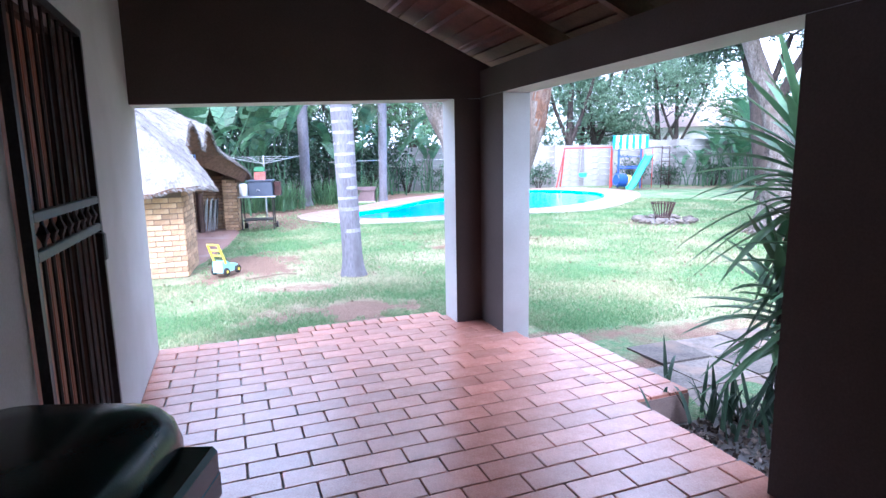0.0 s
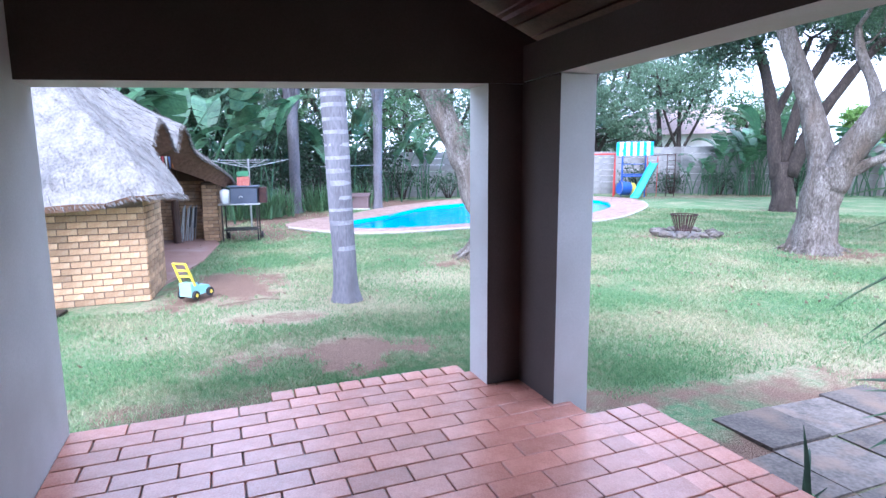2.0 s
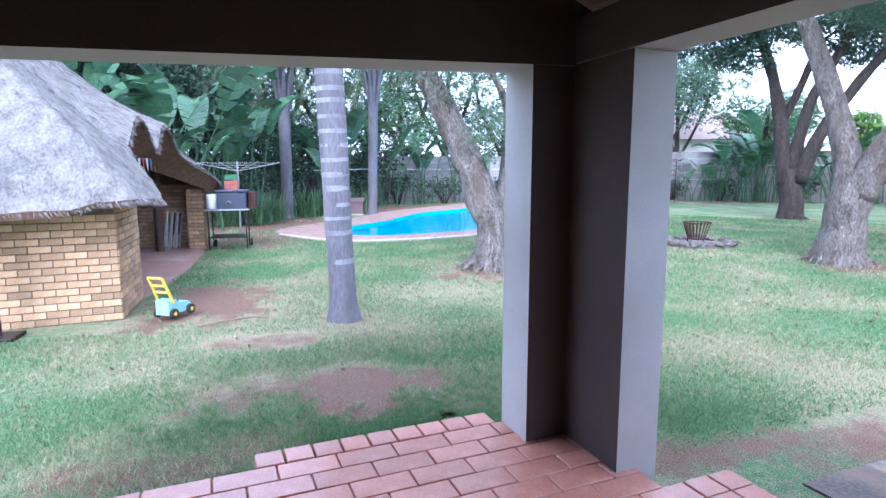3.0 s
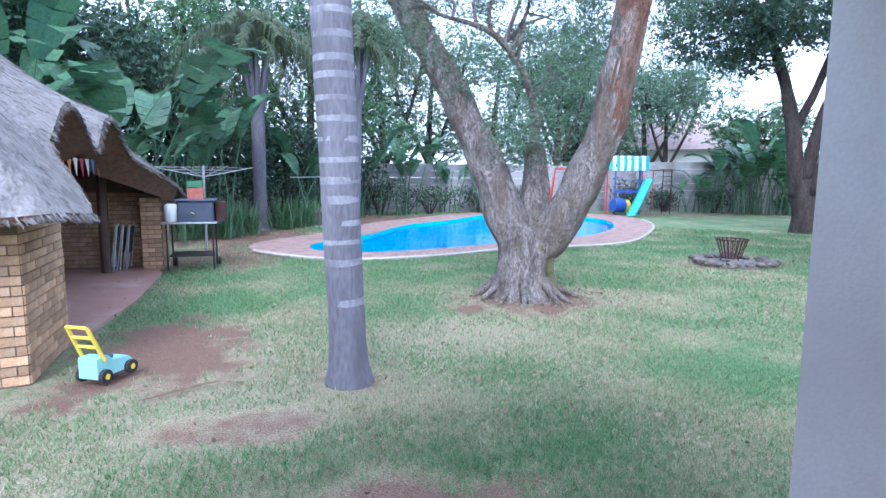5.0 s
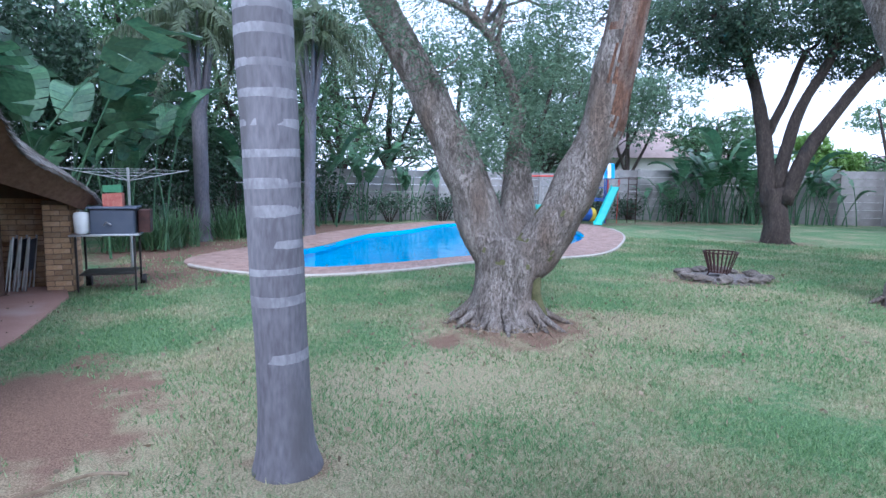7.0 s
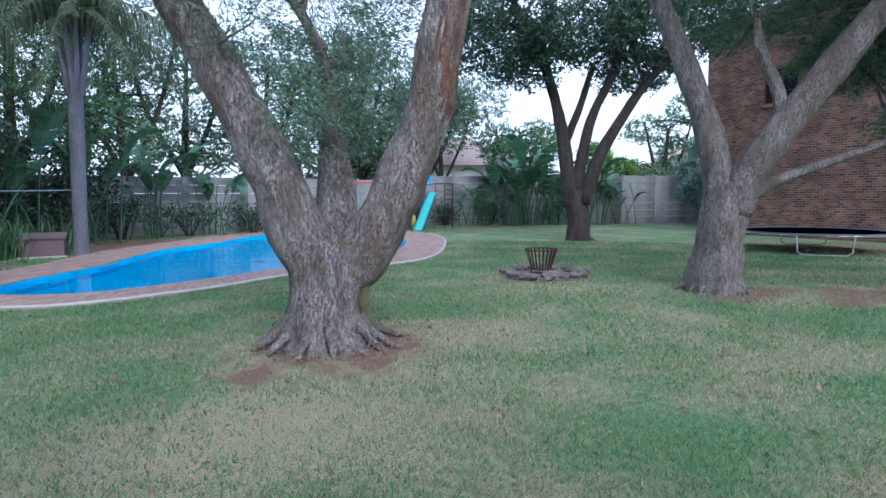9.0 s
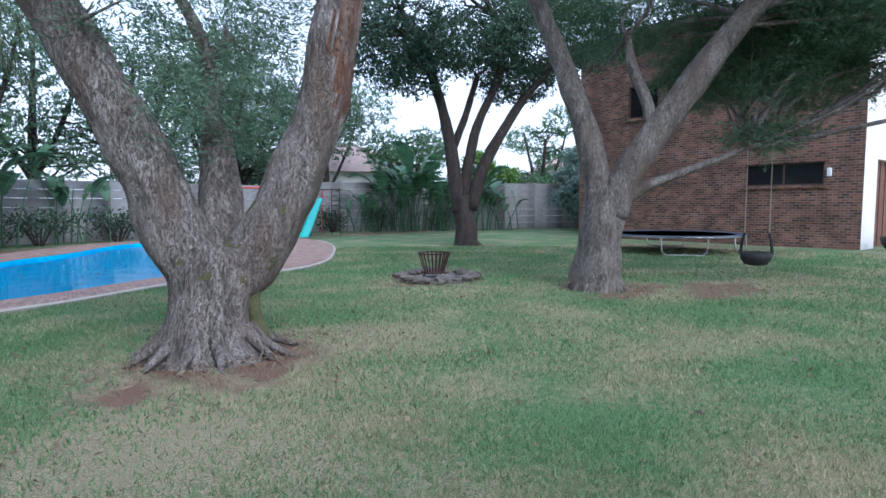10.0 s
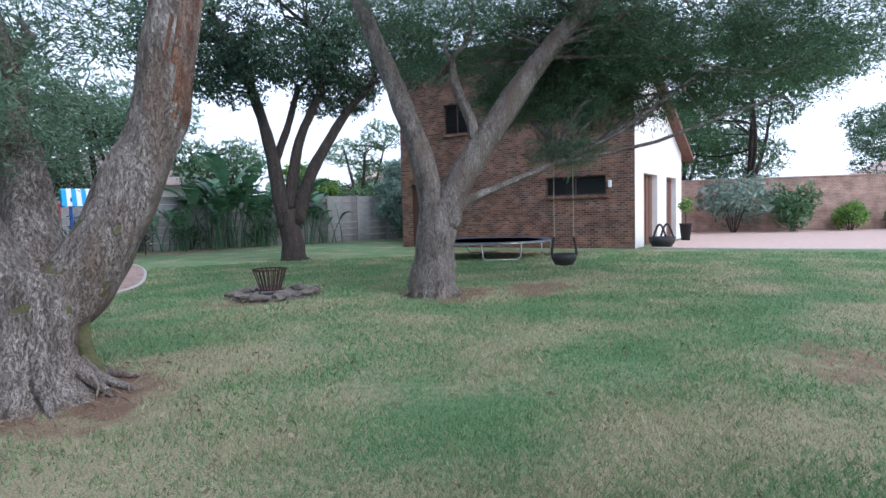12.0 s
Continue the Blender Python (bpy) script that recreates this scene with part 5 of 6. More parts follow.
# big forked acacia
tree((3.97, 11.6, 0),
     [[(3.96, 11.6, -0.15, 0.66), (3.96, 11.6, 0.12, 0.51), (3.96, 11.6, 0.45, 0.415), (3.98, 11.6, 0.8, 0.43), (4.02, 11.58, 1.08, 0.36)],
      [(3.95, 11.62, 0.55, 0.27), (3.72, 11.74, 1.15, 0.30), (3.5, 11.86, 1.84, 0.27), (3.2, 12.05, 2.6, 0.24), (2.76, 12.25, 3.5, 0.215), (2.33, 12.45, 4.3, 0.20), (1.7, 12.7, 5.6, 0.16), (1.2, 12.9, 7.0, 0.1)],
      [(4.05, 11.55, 0.6, 0.27), (4.38, 11.35, 1.05, 0.30), (4.66, 11.15, 1.7, 0.28), (4.88, 10.95, 2.48, 0.25), (4.96, 10.88, 3.0, 0.24), (5.03, 10.82, 3.46, 0.235), (5.18, 10.75, 4.4, 0.21), (5.5, 10.7, 5.8, 0.17), (5.7, 10.8, 7.2, 0.1)],
      [(4.15, 11.75, 0.8, 0.3), (4.3, 11.95, 1.4, 0.24), (4.38, 12.1, 2.1, 0.17), (4.35, 12.1, 2.3, 0.13)],
      [(4.33, 12.08, 2.1, 0.10), (4.28, 12.0, 2.8, 0.075), (4.0, 11.9, 3.4, 0.06), (3.5, 11.9, 3.9, 0.045), (2.6, 11.6, 4.0, 0.025)]],
     [(3.2, 12.6, 6.2, 3.2, 2.2, 1.6), (5.6, 12.0, 6.5, 2.6, 2.2, 1.7), (3.9, 12.3, 4.6, 1.4, 0.8, 0.7), (2.2, 11.8, 4.2, 0.7, 0.6, 0.7), (4.25, 12.0, 2.6, 0.75, 0.5, 0.7),
      (3.75, 11.5, 2.45, 0.5, 0.35, 0.5), (3.1, 11.7, 3.4, 0.6, 0.4, 0.5), (4.6, 11.6, 3.6, 0.7, 0.5, 0.7), (6.4, 12.4, 5.0, 1.2, 1.0, 0.8), (5.0, 13.2, 4.4, 1.6, 1.0, 0.8), (2.0, 13.0, 5.2, 1.8, 1.4, 1.0)],
     LEAF_FEATHER, BARK, "huge forked acacia with rough grey bark", 2300, 40, (0.075, 0.016), 110, 0.32, 48, 0.16, 0.62, moss_a, 0.05, stem_mats={0: ([MOSS], bark_of_trunk), 2: ([BARK_RED, MOSS], bark_of_limb)})

# acacia by the trampoline, with the hanging swing
tree((10.5, 10.35, 0),
     [[(10.5, 10.33, -0.15, 0.54), (10.5, 10.33, 0.2, 0.46), (10.5, 10.3, 0.7, 0.38), (10.53, 10.23, 1.31, 0.36), (10.55, 10.2, 1.7, 0.34)],
      [(10.53, 10.25, 1.3, 0.28), (10.5, 10.38, 2.0, 0.24), (10.4, 10.53, 2.73, 0.21), (10.25, 10.9, 3.84, 0.18), (10.07, 11.3, 4.95, 0.15), (9.9, 11.8, 6.2, 0.1)],
      [(10.56, 10.15, 1.3, 0.3), (10.66, 9.9, 1.95, 0.27), (10.86, 9.43, 2.74, 0.24), (11.13, 8.79, 3.73, 0.21), (11.4, 8.14, 4.62, 0.18), (11.8, 7.2, 5.6, 0.14), (12.2, 6.2, 6.3, 0.09)],
      [(10.84, 9.5, 2.6, 0.11), (10.78, 9.62, 3.19, 0.10), (10.69, 9.84, 3.78, 0.09), (10.6, 9.9, 4.3, 0.05)],
      [(10.58, 10.1, 1.5, 0.14), (10.75, 9.75, 1.68, 0.11), (10.85, 9.5, 1.82, 0.09), (11.3, 8.95, 2.08, 0.065), (11.9, 8.25, 2.42, 0.04)]],
     [(12.5, 6.0, 5.6, 2.4, 3.0, 1.2), (14.2, 7.6, 4.7, 1.6, 1.6, 0.9), (11.5, 9.8, 6.3, 3.2, 3.2, 1.5), (13.0, 3.6, 4.8, 1.8, 1.6, 1.0), (14.5, 9.6, 4.2, 1.0, 1.2, 0.7), (12.5, 8.0, 3.6, 0.5, 0.7, 0.35), (12.1, 8.05, 2.65, 0.4, 0.45, 0.25), (13.5, 8.6, 4.2, 1.1, 1.7, 0.7), (12.4, 7.0, 4.7, 1.2, 1.6, 0.8), (14.6, 4.4, 4.6, 1.6, 2.0, 1.1), (13.0, 10.6, 5.4, 1.8, 2.0, 0.9), (14.6, 6.3, 4.2, 1.0, 1.2, 0.75), (14.0, 7.5, 3.7, 0.7, 0.8, 0.5), (13.8, 8.3, 2.9, 0.6, 0.8, 0.35), (14.8, 8.9, 4.5, 1.2, 1.6, 0.8), (13.6, 7.4, 5.2, 1.4, 1.6, 0.7)],
     LEAF_ACACIA, BARK, "forked acacia with grey bark and spreading crown", 6000, 42, (0.09, 0.020), 90, 0.45, 20, 0.16, 0.5, None, 0.045)

# dark tree beyond the fire pit
tree((17.8, 18.5, 0),
     [[(17.8, 18.5, -0.2, 0.503), (17.8, 18.5, 0.4, 0.414), (17.75, 18.6, 1.2, 0.37), (17.7, 18.65, 1.8, 0.34)],
      [(17.68, 18.68, 1.2, 0.311), (17.55, 18.85, 2.4, 0.266), (17.45, 19.0, 3.67, 0.222), (17.23, 19.31, 5.29, 0.185), (16.89, 19.79, 6.89, 0.148), (16.44, 20.43, 8.47, 0.0888)],
      [(17.88, 18.4, 1.3, 0.266), (18.2, 17.95, 3.0, 0.222), (18.6, 17.4, 4.2, 0.178), (19.0, 16.8, 5.29, 0.148), (19.6, 15.9, 6.5, 0.104)],
      [(17.75, 18.6, 1.8, 0.222), (17.85, 18.45, 3.0, 0.192), (18.05, 18.15, 4.48, 0.163), (18.5, 17.5, 6.29, 0.126), (18.4, 17.6, 8.1, 0.074)],
      [(17.5, 18.95, 3.4, 0.148), (17.9, 18.6, 4.8, 0.126), (18.2, 18.3, 6.2, 0.0888)]],
     [(17.5, 19.5, 8.4, 4.6, 4.2, 1.9), (15.6, 20.6, 6.9, 2.4, 2.0, 1.2), (20.0, 16.0, 7.4, 2.6, 2.8, 1.3), (17.0, 18.0, 7.0, 2.2, 2.2, 0.9), (21.0, 18.5, 6.4, 1.6, 1.8, 0.9), (16.2, 19.6, 5.9, 1.2, 1.4, 0.6), (19.4, 17.2, 6.0, 1.2, 1.2, 0.6)],
     LEAF_DARK, BARK_DARK, "dark many-stemmed tree on the lawn", 3400, 16, (0.14, 0.06), 130, 0.45, 16, 0.16, 0.42, None, 0.10)


def far_tree(x, y, h, r, mat, n, label, leaf=(0.19, 0.075), trunk=0.2, low=0.12):
    lean = rng.normal(0, 0.4, 2)
    blobs = []
    for k in range(7):
        a = k * 2.4
        q = rng.uniform(0.25, 0.75) * r
        blobs.append((x + q * math.cos(a), y + q * math.sin(a), h * rng.uniform(low + 0.15, 0.92), r * rng.uniform(0.4, 0.62), r * rng.uniform(0.4, 0.62), h * rng.uniform(0.12, 0.2)))
    stems = [[(x, y, -0.2, trunk * 1.3), (x + lean[0] * 0.3, y + lean[1] * 0.3, h * 0.3, trunk), (x + lean[0], y + lean[1], h * 0.75, trunk * 0.4)],
             [(x + lean[0] * 0.2, y + lean[1] * 0.2, h * 0.2, trunk * 0.7), (x + r * 0.3, y - r * 0.2, h * 0.5, trunk * 0.5), (x + r * 0.5, y - r * 0.3, h * 0.8, trunk * 0.25)],
             [(x + lean[0] * 0.2, y + lean[1] * 0.2, h * 0.22, trunk * 0.7), (x - r * 0.35, y, h * 0.5, trunk * 0.5), (x - r * 0.5, y + r * 0.1, h * 0.8, trunk * 0.25)]]
    return tree((x, y, 0), stems, blobs, mat, BARK_DARK, label, int(n * 2.1), 15, leaf, 60, 0.5, 10, 0.12, 0.0)


for a in ((-6.5, 24, 11, 4.5, LEAF_DARK, 1100), (-2.6, 29, 12, 4.6, LEAF_MID, 1000), (2.2, 31, 11, 4.2, LEAF_MID, 480), (-10, 19, 10, 4, LEAF_DARK, 700),
          (6.5, 34.5, 11, 4.0, LEAF_FEATHER, 320), (12.5, 34.5, 10.5, 3.8, LEAF_FEATHER, 400), (16.5, 33.8, 11.5, 3.6, LEAF_FEATHER, 480), (20.0, 36.5, 11, 3.6, LEAF_FEATHER, 600),
          (30, 33, 7.5, 3.0, LEAF_MID, 450), (37, 26, 8, 3.5, LEAF_MID, 500)):
    far_tree(*a, "leafy garden tree rising beyond the lawn")
for a in ((33.5, 20.5, 4.6, 2.0, LEAF_PALE, 620), (31.2, 19.4, 4.0, 1.7, LEAF_PALE, 520)):
    far_tree(*a, "bushy pale grey-green tree beside the brick house", (0.32, 0.07), 0.12, 0.0)
far_tree(26.0, 36.0, 11.0, 4.0, LEAF_FEATHER, 560, "airy pale tree rising behind the neighbouring house", trunk=0.16, low=0.34)
far_tree(33.0, 27.5, 4.6, 1.8, LEAF_BRIGHT, 420, "bright green bushy tree over the wall", (0.22, 0.12), 0.12, 0.2)
for a in ((36, 12, 11.5, 5.6, LEAF_MID, 1000), (41, 0.5, 11.5, 6.0, LEAF_MID, 1300), (9.5, 37, 12, 4.6, LEAF_FEATHER, 380), (-0.5, 35, 13, 5, LEAF_DARK, 380), (4.5, 37, 13, 4.6, LEAF_MID, 300), (26, 38, 11, 4.5, LEAF_FEATHER, 420), (19.5, 38, 12, 4.5, LEAF_FEATHER, 420), (47, 4, 10, 4.6, LEAF_MID, 800), (45, -9, 8.5, 4.2, LEAF_FEATHER, 600), (40, 8, 9, 4.0, LEAF_DARK, 700), (48, -18, 9, 4.5, LEAF_MID, 500)):
    far_tree(*a, "large leafy tree behind the brick wall")


def palm(at, h, r, label, top=None, rings=True, crown=True, sides=20):
    t = thing("palm", at, label, "palm")
    lean = top or (0, 0)
    z, k = 0.0, 0
    g = Geo()
    steps = 40

    def mid(zz):
        q = zz / h
        return (lean[0] * q, lean[1] * q, zz)

    def rad(zz):
        return r * (1 + 0.42 * math.exp(-zz / 0.16) + 0.10 * min(1.0, zz / 3.0))
    zs = sorted(set([-0.1, 0.0, 0.06, 0.12, 0.2, 0.35] + [0.4 + (h - 0.4) * i / steps for i in range(steps + 1)]))
    part("trunk", Geo().tube([mid(q) for q in zs], [rad(max(q, 0)) for q in zs], sides, 0.04), PALM_BARK, t, smooth=True)
    if rings:
        z = 0.34
        while z < min(h, 5.5):
            if z > 0.95 or k % 3 == 2:
                w = rng.uniform(0.055, 0.10)
                part("leaf_scar", Geo().tube([mid(z + s * w) for s in (0, 0.3, 0.8, 1)], [rad(z) * q for q in (0.99, 1.006, 1.004, 0.99)], sides, 0.04, cap=False), PALM_RING, t, smooth=True)
            z += rng.uniform(0.13, 0.19)
            k += 1
    if crown:
        for k in range(10):
            a = k * 2.4
            part("frond_base", Geo().tube(smooth_path([(lean[0] + 0.7 * r * math.cos(a), lean[1] + 0.7 * r * math.sin(a), h - 0.25), (lean[0] + 0.35 * math.cos(a), lean[1] + 0.35 * math.sin(a), h + 1.1), (lean[0] + 0.55 * math.cos(a), lean[1] + 0.55 * math.sin(a), h + 2.4)], 3), [0.10, 0.09, 0.075, 0.06, 0.05, 0.04, 0.03], 6), PALM_BARK, t)
        for k in range(30):
            a = k * 2.4
            c, s = math.cos(a), math.sin(a)
            el = radians(80 - k * 3.0)
            ln = rng.uniform(2.6, 3.6)
            g = Geo()
            spine = []
            for i in range(13):
                q = i / 12
                spine.append(Vector((lean[0] + c * ln * q * math.cos(el), lean[1] + s * ln * q * math.cos(el), h + 1.9 + ln * (q * math.sin(el) - 0.8 * q * q))))
            g.tube(spine, [0.026 * (1 - 0.8 * i / 12) for i in range(13)], 4, cap=False)
            for i in range(2, 13):
                for sd in (-1, 1):
                    for e in (0.0, 0.2, 0.4, 0.6, 0.8):
                        p = spine[i - 1].lerp(spine[i], e)
                        out = Vector((-s * sd, c * sd, 0)) * rng.uniform(0.1, 0.3) + Vector((c, s, 0)) * rng.uniform(0.05, 0.2)
                        m = p + out * 0.8 + Vector((0, 0, -0.12))
                        q = p + out * 1.3 + Vector((0, 0, -rng.uniform(0.5, 0.85)))
                        w = (spine[i] - spine[i - 1]).normalized() * 0.016
                        g.add([p - w, p + w, m + w, q, m - w], [(0, 1, 2, 4), (4, 2, 3)])
            part("frond", g, LEAF_PALM, t)
    return t


palm((0.89, 8.6, 0), 9.0, 0.152, "grey ringed palm trunk standing on the lawn", (-0.3, 0.02))
palm((0.03, 23.75, 0), 4.2, 0.2, "tall grey palm behind the pool", (0.0, 0.0), rings=False)
palm((3.3, 24.4, 0), 4.6, 0.17, "slim grey palm beside the pool", (0.1, 0.0), rings=False)


def paddle_leaf(g, base, yaw, stalk, length, width, rise, split=True):
    """Stalk and large banana-like blade, torn along its edges."""
    c, s = math.cos(yaw), math.sin(yaw)
    n = 9
    pts = []
    for i in range(5):
        q = i / 4
        pts.append(Vector((base[0] + c * stalk * q * math.cos(rise) * (0.4 + 0.6 * q), base[1] + s * stalk * q * math.cos(rise) * (0.4 + 0.6 * q), base[2] + stalk * q * math.sin(rise))))
    g.tube(pts, [0.035, 0.03, 0.025, 0.022, 0.02], 5, cap=False)
    p0 = pts[-1]
    tip = rise - 0.2
    sp, dirs = [p0], []
    for i in range(n):
        a = tip - 1.5 * (i / n) ** 1.4
        d = Vector((c * math.cos(a), s * math.cos(a), math.sin(a)))
        sp.append(sp[-1] + d * length / n)
    side = Vector((-s, c, 0))
    for i in range(n):
        w0 = width * math.sin(math.pi * min(1, (i + 0.35) / (n + 0.3))) ** 0.6
        w1 = width * math.sin(math.pi * min(1, (i + 1.3) / (n + 0.3))) ** 0.6
        gap = 0.9 if split and rng.random() < 0.5 else 1.0
        for sd in (-1, 1):
            lift = Vector((0, 0, 0.18 * w0 - (0.3 * w0 * rng.random() if split else 0)))
            a_, b_ = sp[i], sp[i].lerp(sp[i + 1], gap)
            g.add([a_, b_, b_ + side * sd * w1 / 2 + lift, a_ + side * sd * w0 / 2 + lift], [(0, 1, 2, 3)])


def strelitzia(x, y, h, n, label, mat=None, spread=0.5):
    t = thing("banana_plant", (x, y, 0), label, "plant")
    for k in range(n):
        a = k * 2.4 + rng.normal(0, 0.3)
        b = (rng.normal(0, spread), rng.normal(0, spread), 0)
        g = Geo()
        hh = h * rng.uniform(0.5, 1.0)
        paddle_leaf(g, b, a, hh * 0.65, hh * 0.5, hh * 0.2, radians(rng.uniform(62, 86)), rng.random() < 0.6)
        part("leaf", g, mat or LEAF_BANANA, t, smooth=True)


for x, y, h, n in ((-3.2, 19.5, 6.0, 15), (-5.0, 18.6, 6.5, 14), (-1.6, 21.5, 5.6, 13), (1.9, 26.5, 4.4, 10), (4.3, 29.4, 4.6, 10), (6.6, 30.4, 4.4, 9), (9.0, 31.0, 3.8, 8), (-7.5, 20.5, 7.0, 10)):
    strelitzia(x, y, h, n, "giant banana-leaved plants in the border")
for x, y, h, n in ((23.6, 27.9, 4.0, 16), (24.6, 27.4, 5.0, 24), (25.8, 26.4, 4.4, 22), (22.4, 28.6, 2.4, 14), (27.4, 25.3, 4.0, 18), (29.2, 24.4, 3.0, 12)):
    strelitzia(x, y, h, n, "broad-leaved plants against the garden wall")


def strap_clump(x, y, h, n, label, mat):
    t = thing("strap_plant", (x, y, 0), label, "plant", "strap-leaved border plants")
    g = Geo()
    for k in range(n):
        strap(g, (rng.normal(0, 0.22), rng.normal(0, 0.22), 0), rng.uniform(0, 6.28), h * rng.uniform(0.7, 1.2), 0.045, radians(rng.uniform(55, 85)), rng.uniform(0.1, 0.5), 5)
    part("foliage", g, mat, t, smooth=True)


for x, y in ((-1.4, 21.8), (-0.8, 22.5), (-0.4, 22.0), (0.7, 23.8), (1.2, 24.3), (1.7, 24.4), (2.0, 25.6), (2.8, 25.6), (-1.9, 21.0), (-0.9, 21.3), (0.5, 24.6)):
    strap_clump(x, y, 1.35, 90, "dense clump of green strap leaves in the border", LEAF_MID)
g_x = [(2.9, 2.66, 0.5, 26), (3.1, 2.45, 0.5, 24), (3.4, 2.1, 0.6, 22)]
for x, y, h, n in g_x:
    strap_clump(x, y, h, n, "low strap-leaved plant in the mulched bed", LEAF_DARK)


def shrub(x, y, rx, ry, h, n, mat, label, leaf=(0.16, 0.08), z=0.0):
    t = thing("shrub", (x, y, 0), label, "shrub")
    g = Geo()
    for k in range(8):
        a = k * 0.8
        g.tube(smooth_path([(0.1 * math.cos(a), 0.1 * math.sin(a), -0.05), (0.3 * rx * math.cos(a), 0.3 * ry * math.sin(a), h * 0.4), (0.7 * rx * math.cos(a), 0.7 * ry * math.sin(a), h * 0.8)], 3), [0.03, 0.028, 0.025, 0.02, 0.016, 0.012, 0.008], 5, cap=False)
    tagged(part("branching", g, BARK_DARK, t), kind="stuff")
    blobs = [(rx * 0.5 * math.cos(k * 1.05), ry * 0.5 * math.sin(k * 1.05), h * rng.uniform(0.35, 0.7), rx * 0.55, ry * 0.55, h * 0.34) for k in range(6)]
    part("foliage", leaf_mesh("leaves", blob_points(n, blobs, 0.3), leaf[0], leaf[1], 0.1), mat, t)


for a in ((3.0, 28.6, 1.2, 0.8, 1.7, 700), (8.0, 31.0, 1.6, 0.8, 1.6, 800), (10.8, 31.2, 1.6, 0.8, 1.5, 800), (13.4, 31.2, 1.4, 0.7, 1.6, 700), (19.4, 30.6, 1.3, 0.7, 2.0, 700), (21.4, 30.2, 1.2, 0.7, 1.6, 600), (23.5, 28.8, 1.2, 0.8, 1.4, 600),
          (26.6, 26.6, 1.2, 0.8, 1.5, 600), (-2.4, 23.6, 1.8, 1.5, 2.6, 1500), (-0.6, 25.6, 1.6, 1.2, 3.2, 1500), (1.2, 27.6, 1.6, 1.2, 3.0, 1300), (-4.5, 22.0, 2.2, 2, 3.0, 1500), (5.4, 30.6, 1.2, 0.7, 2.0, 700)):
    shrub(*a, LEAF_DARK, "dark leafy shrub in the border")
for x, y, h in ((-1.8, 25.5, 5.5), (0.6, 28.5, 4.6), (3.2, 30.3, 3.4), (-4.0, 26.0, 6)):
    shrub(x, y, 2.4, 1.6, h, 2600, LEAF_DARK, "tall dense evergreen shrub closing the garden", (0.22, 0.1))
for x, y, rx, h, m, lf in ((36.2, 2.0, 3.0, 3.5, LEAF_PALE, (0.42, 0.12)), (36.6, -1.0, 1.8, 2.9, LEAF_MID, (0.36, 0.1)), (37.4, -3.9, 1.2, 1.8, LEAF_BRIGHT, (0.25, 0.08)), (37.9, -6.4, 1.1, 1.5, LEAF_MID, (0.25, 0.08))):
    shrub(x, y, rx, rx * 0.7, h, 1500, m, "leafy shrub against the brick garden wall", lf)

# ---- things on the lawn ----


def build_fire_pit():
    t = thing("fire_basket", (9.75, 13.45, 0.03), "flared rusty iron fire basket standing on stones", "fire basket")
    part("rim", Geo().tube([(0.32 * math.cos(a), 0.32 * math.sin(a), 0.47) for a in np.linspace(0, 2 * math.pi, 25)], 0.014, 6), RUST, t)
    part("base_ring", Geo().tube([(0.19 * math.cos(a), 0.19 * math.sin(a), 0.08) for a in np.linspace(0, 2 * math.pi, 21)], 0.014, 6), RUST, t)
    part("base_plate", Geo().lathe([(0.05, 0.075), (0.185, 0.075), (0.185, 0.09), (0.05, 0.09)], 18), RUST, t)
    bar = None
    for k in range(22):
        a = 2 * math.pi * k / 22
        m = pose(0, 0, 0, 0, 0, math.degrees(a))
        if bar is None:
            bar = Geo().add([(0.19, -0.011, 0.08), (0.19, 0.011, 0.08), (0.32, 0.014, 0.49), (0.32, -0.014, 0.49), (0.197, -0.011, 0.08), (0.197, 0.011, 0.08), (0.328, 0.014, 0.49), (0.328, -0.014, 0.49)],
                            [(0, 1, 2, 3), (7, 6, 5, 4), (0, 4, 5, 1), (1, 5, 6, 2), (2, 6, 7, 3), (3, 7, 4, 0)]).mesh("bar")
        part("bar", bar, RUST, t, at=m)
    for k in range(3):
        a = k * 2.09
        part("leg", Geo().tube([(0.18 * math.cos(a), 0.18 * math.sin(a), 0.08), (0.23 * math.cos(a), 0.23 * math.sin(a), -0.03)], 0.014, 6), RUST, t)
    ring = smooth_loop([(9.75 + 0.8 * math.cos(a) * rng.uniform(0.9, 1.1), 13.45 + 0.8 * math.sin(a) * rng.uniform(0.9, 1.1)) for a in np.linspace(0, 2 * math.pi, 9)[:-1]], 4)
    tagged(part("ash_bed", Geo().prism(ring, -0.05, 0.02), ASH), "grey ash and soil bed of the fire pit", "fire pit", kind="structure")
    for k in range(20):
        a = k * 2 * math.pi / 20 + rng.normal(0, 0.08)
        r = rng.uniform(0.62, 0.86)
        sz = rng.uniform(0.07, 0.15)
        b = bmesh.new()
        bmesh.ops.create_icosphere(b, subdivisions=2, radius=1)
        sd = rng.random() * 50
        for v in b.verts:
            f = 1 + 0.5 * noise.noise(v.co * 1.3 + Vector((sd, 0, 0)))
            v.co = Vector((v.co.x * sz * 1.3 * f, v.co.y * sz * f, v.co.z * sz * 0.6 * f))
        me = bpy.data.meshes.new("stone")
        b.to_mesh(me)
        b.free()
        o = part("stone", me, STONE, at=pose(9.75 + r * math.cos(a), 13.45 + r * math.sin(a), 0.03 + sz * 0.25, rng.uniform(-15, 15), 0, rng.uniform(0, 360)))
        tagged(o, "rough grey field stone in a ring round the fire", "stone", "fire pit stones")


build_fire_pit()


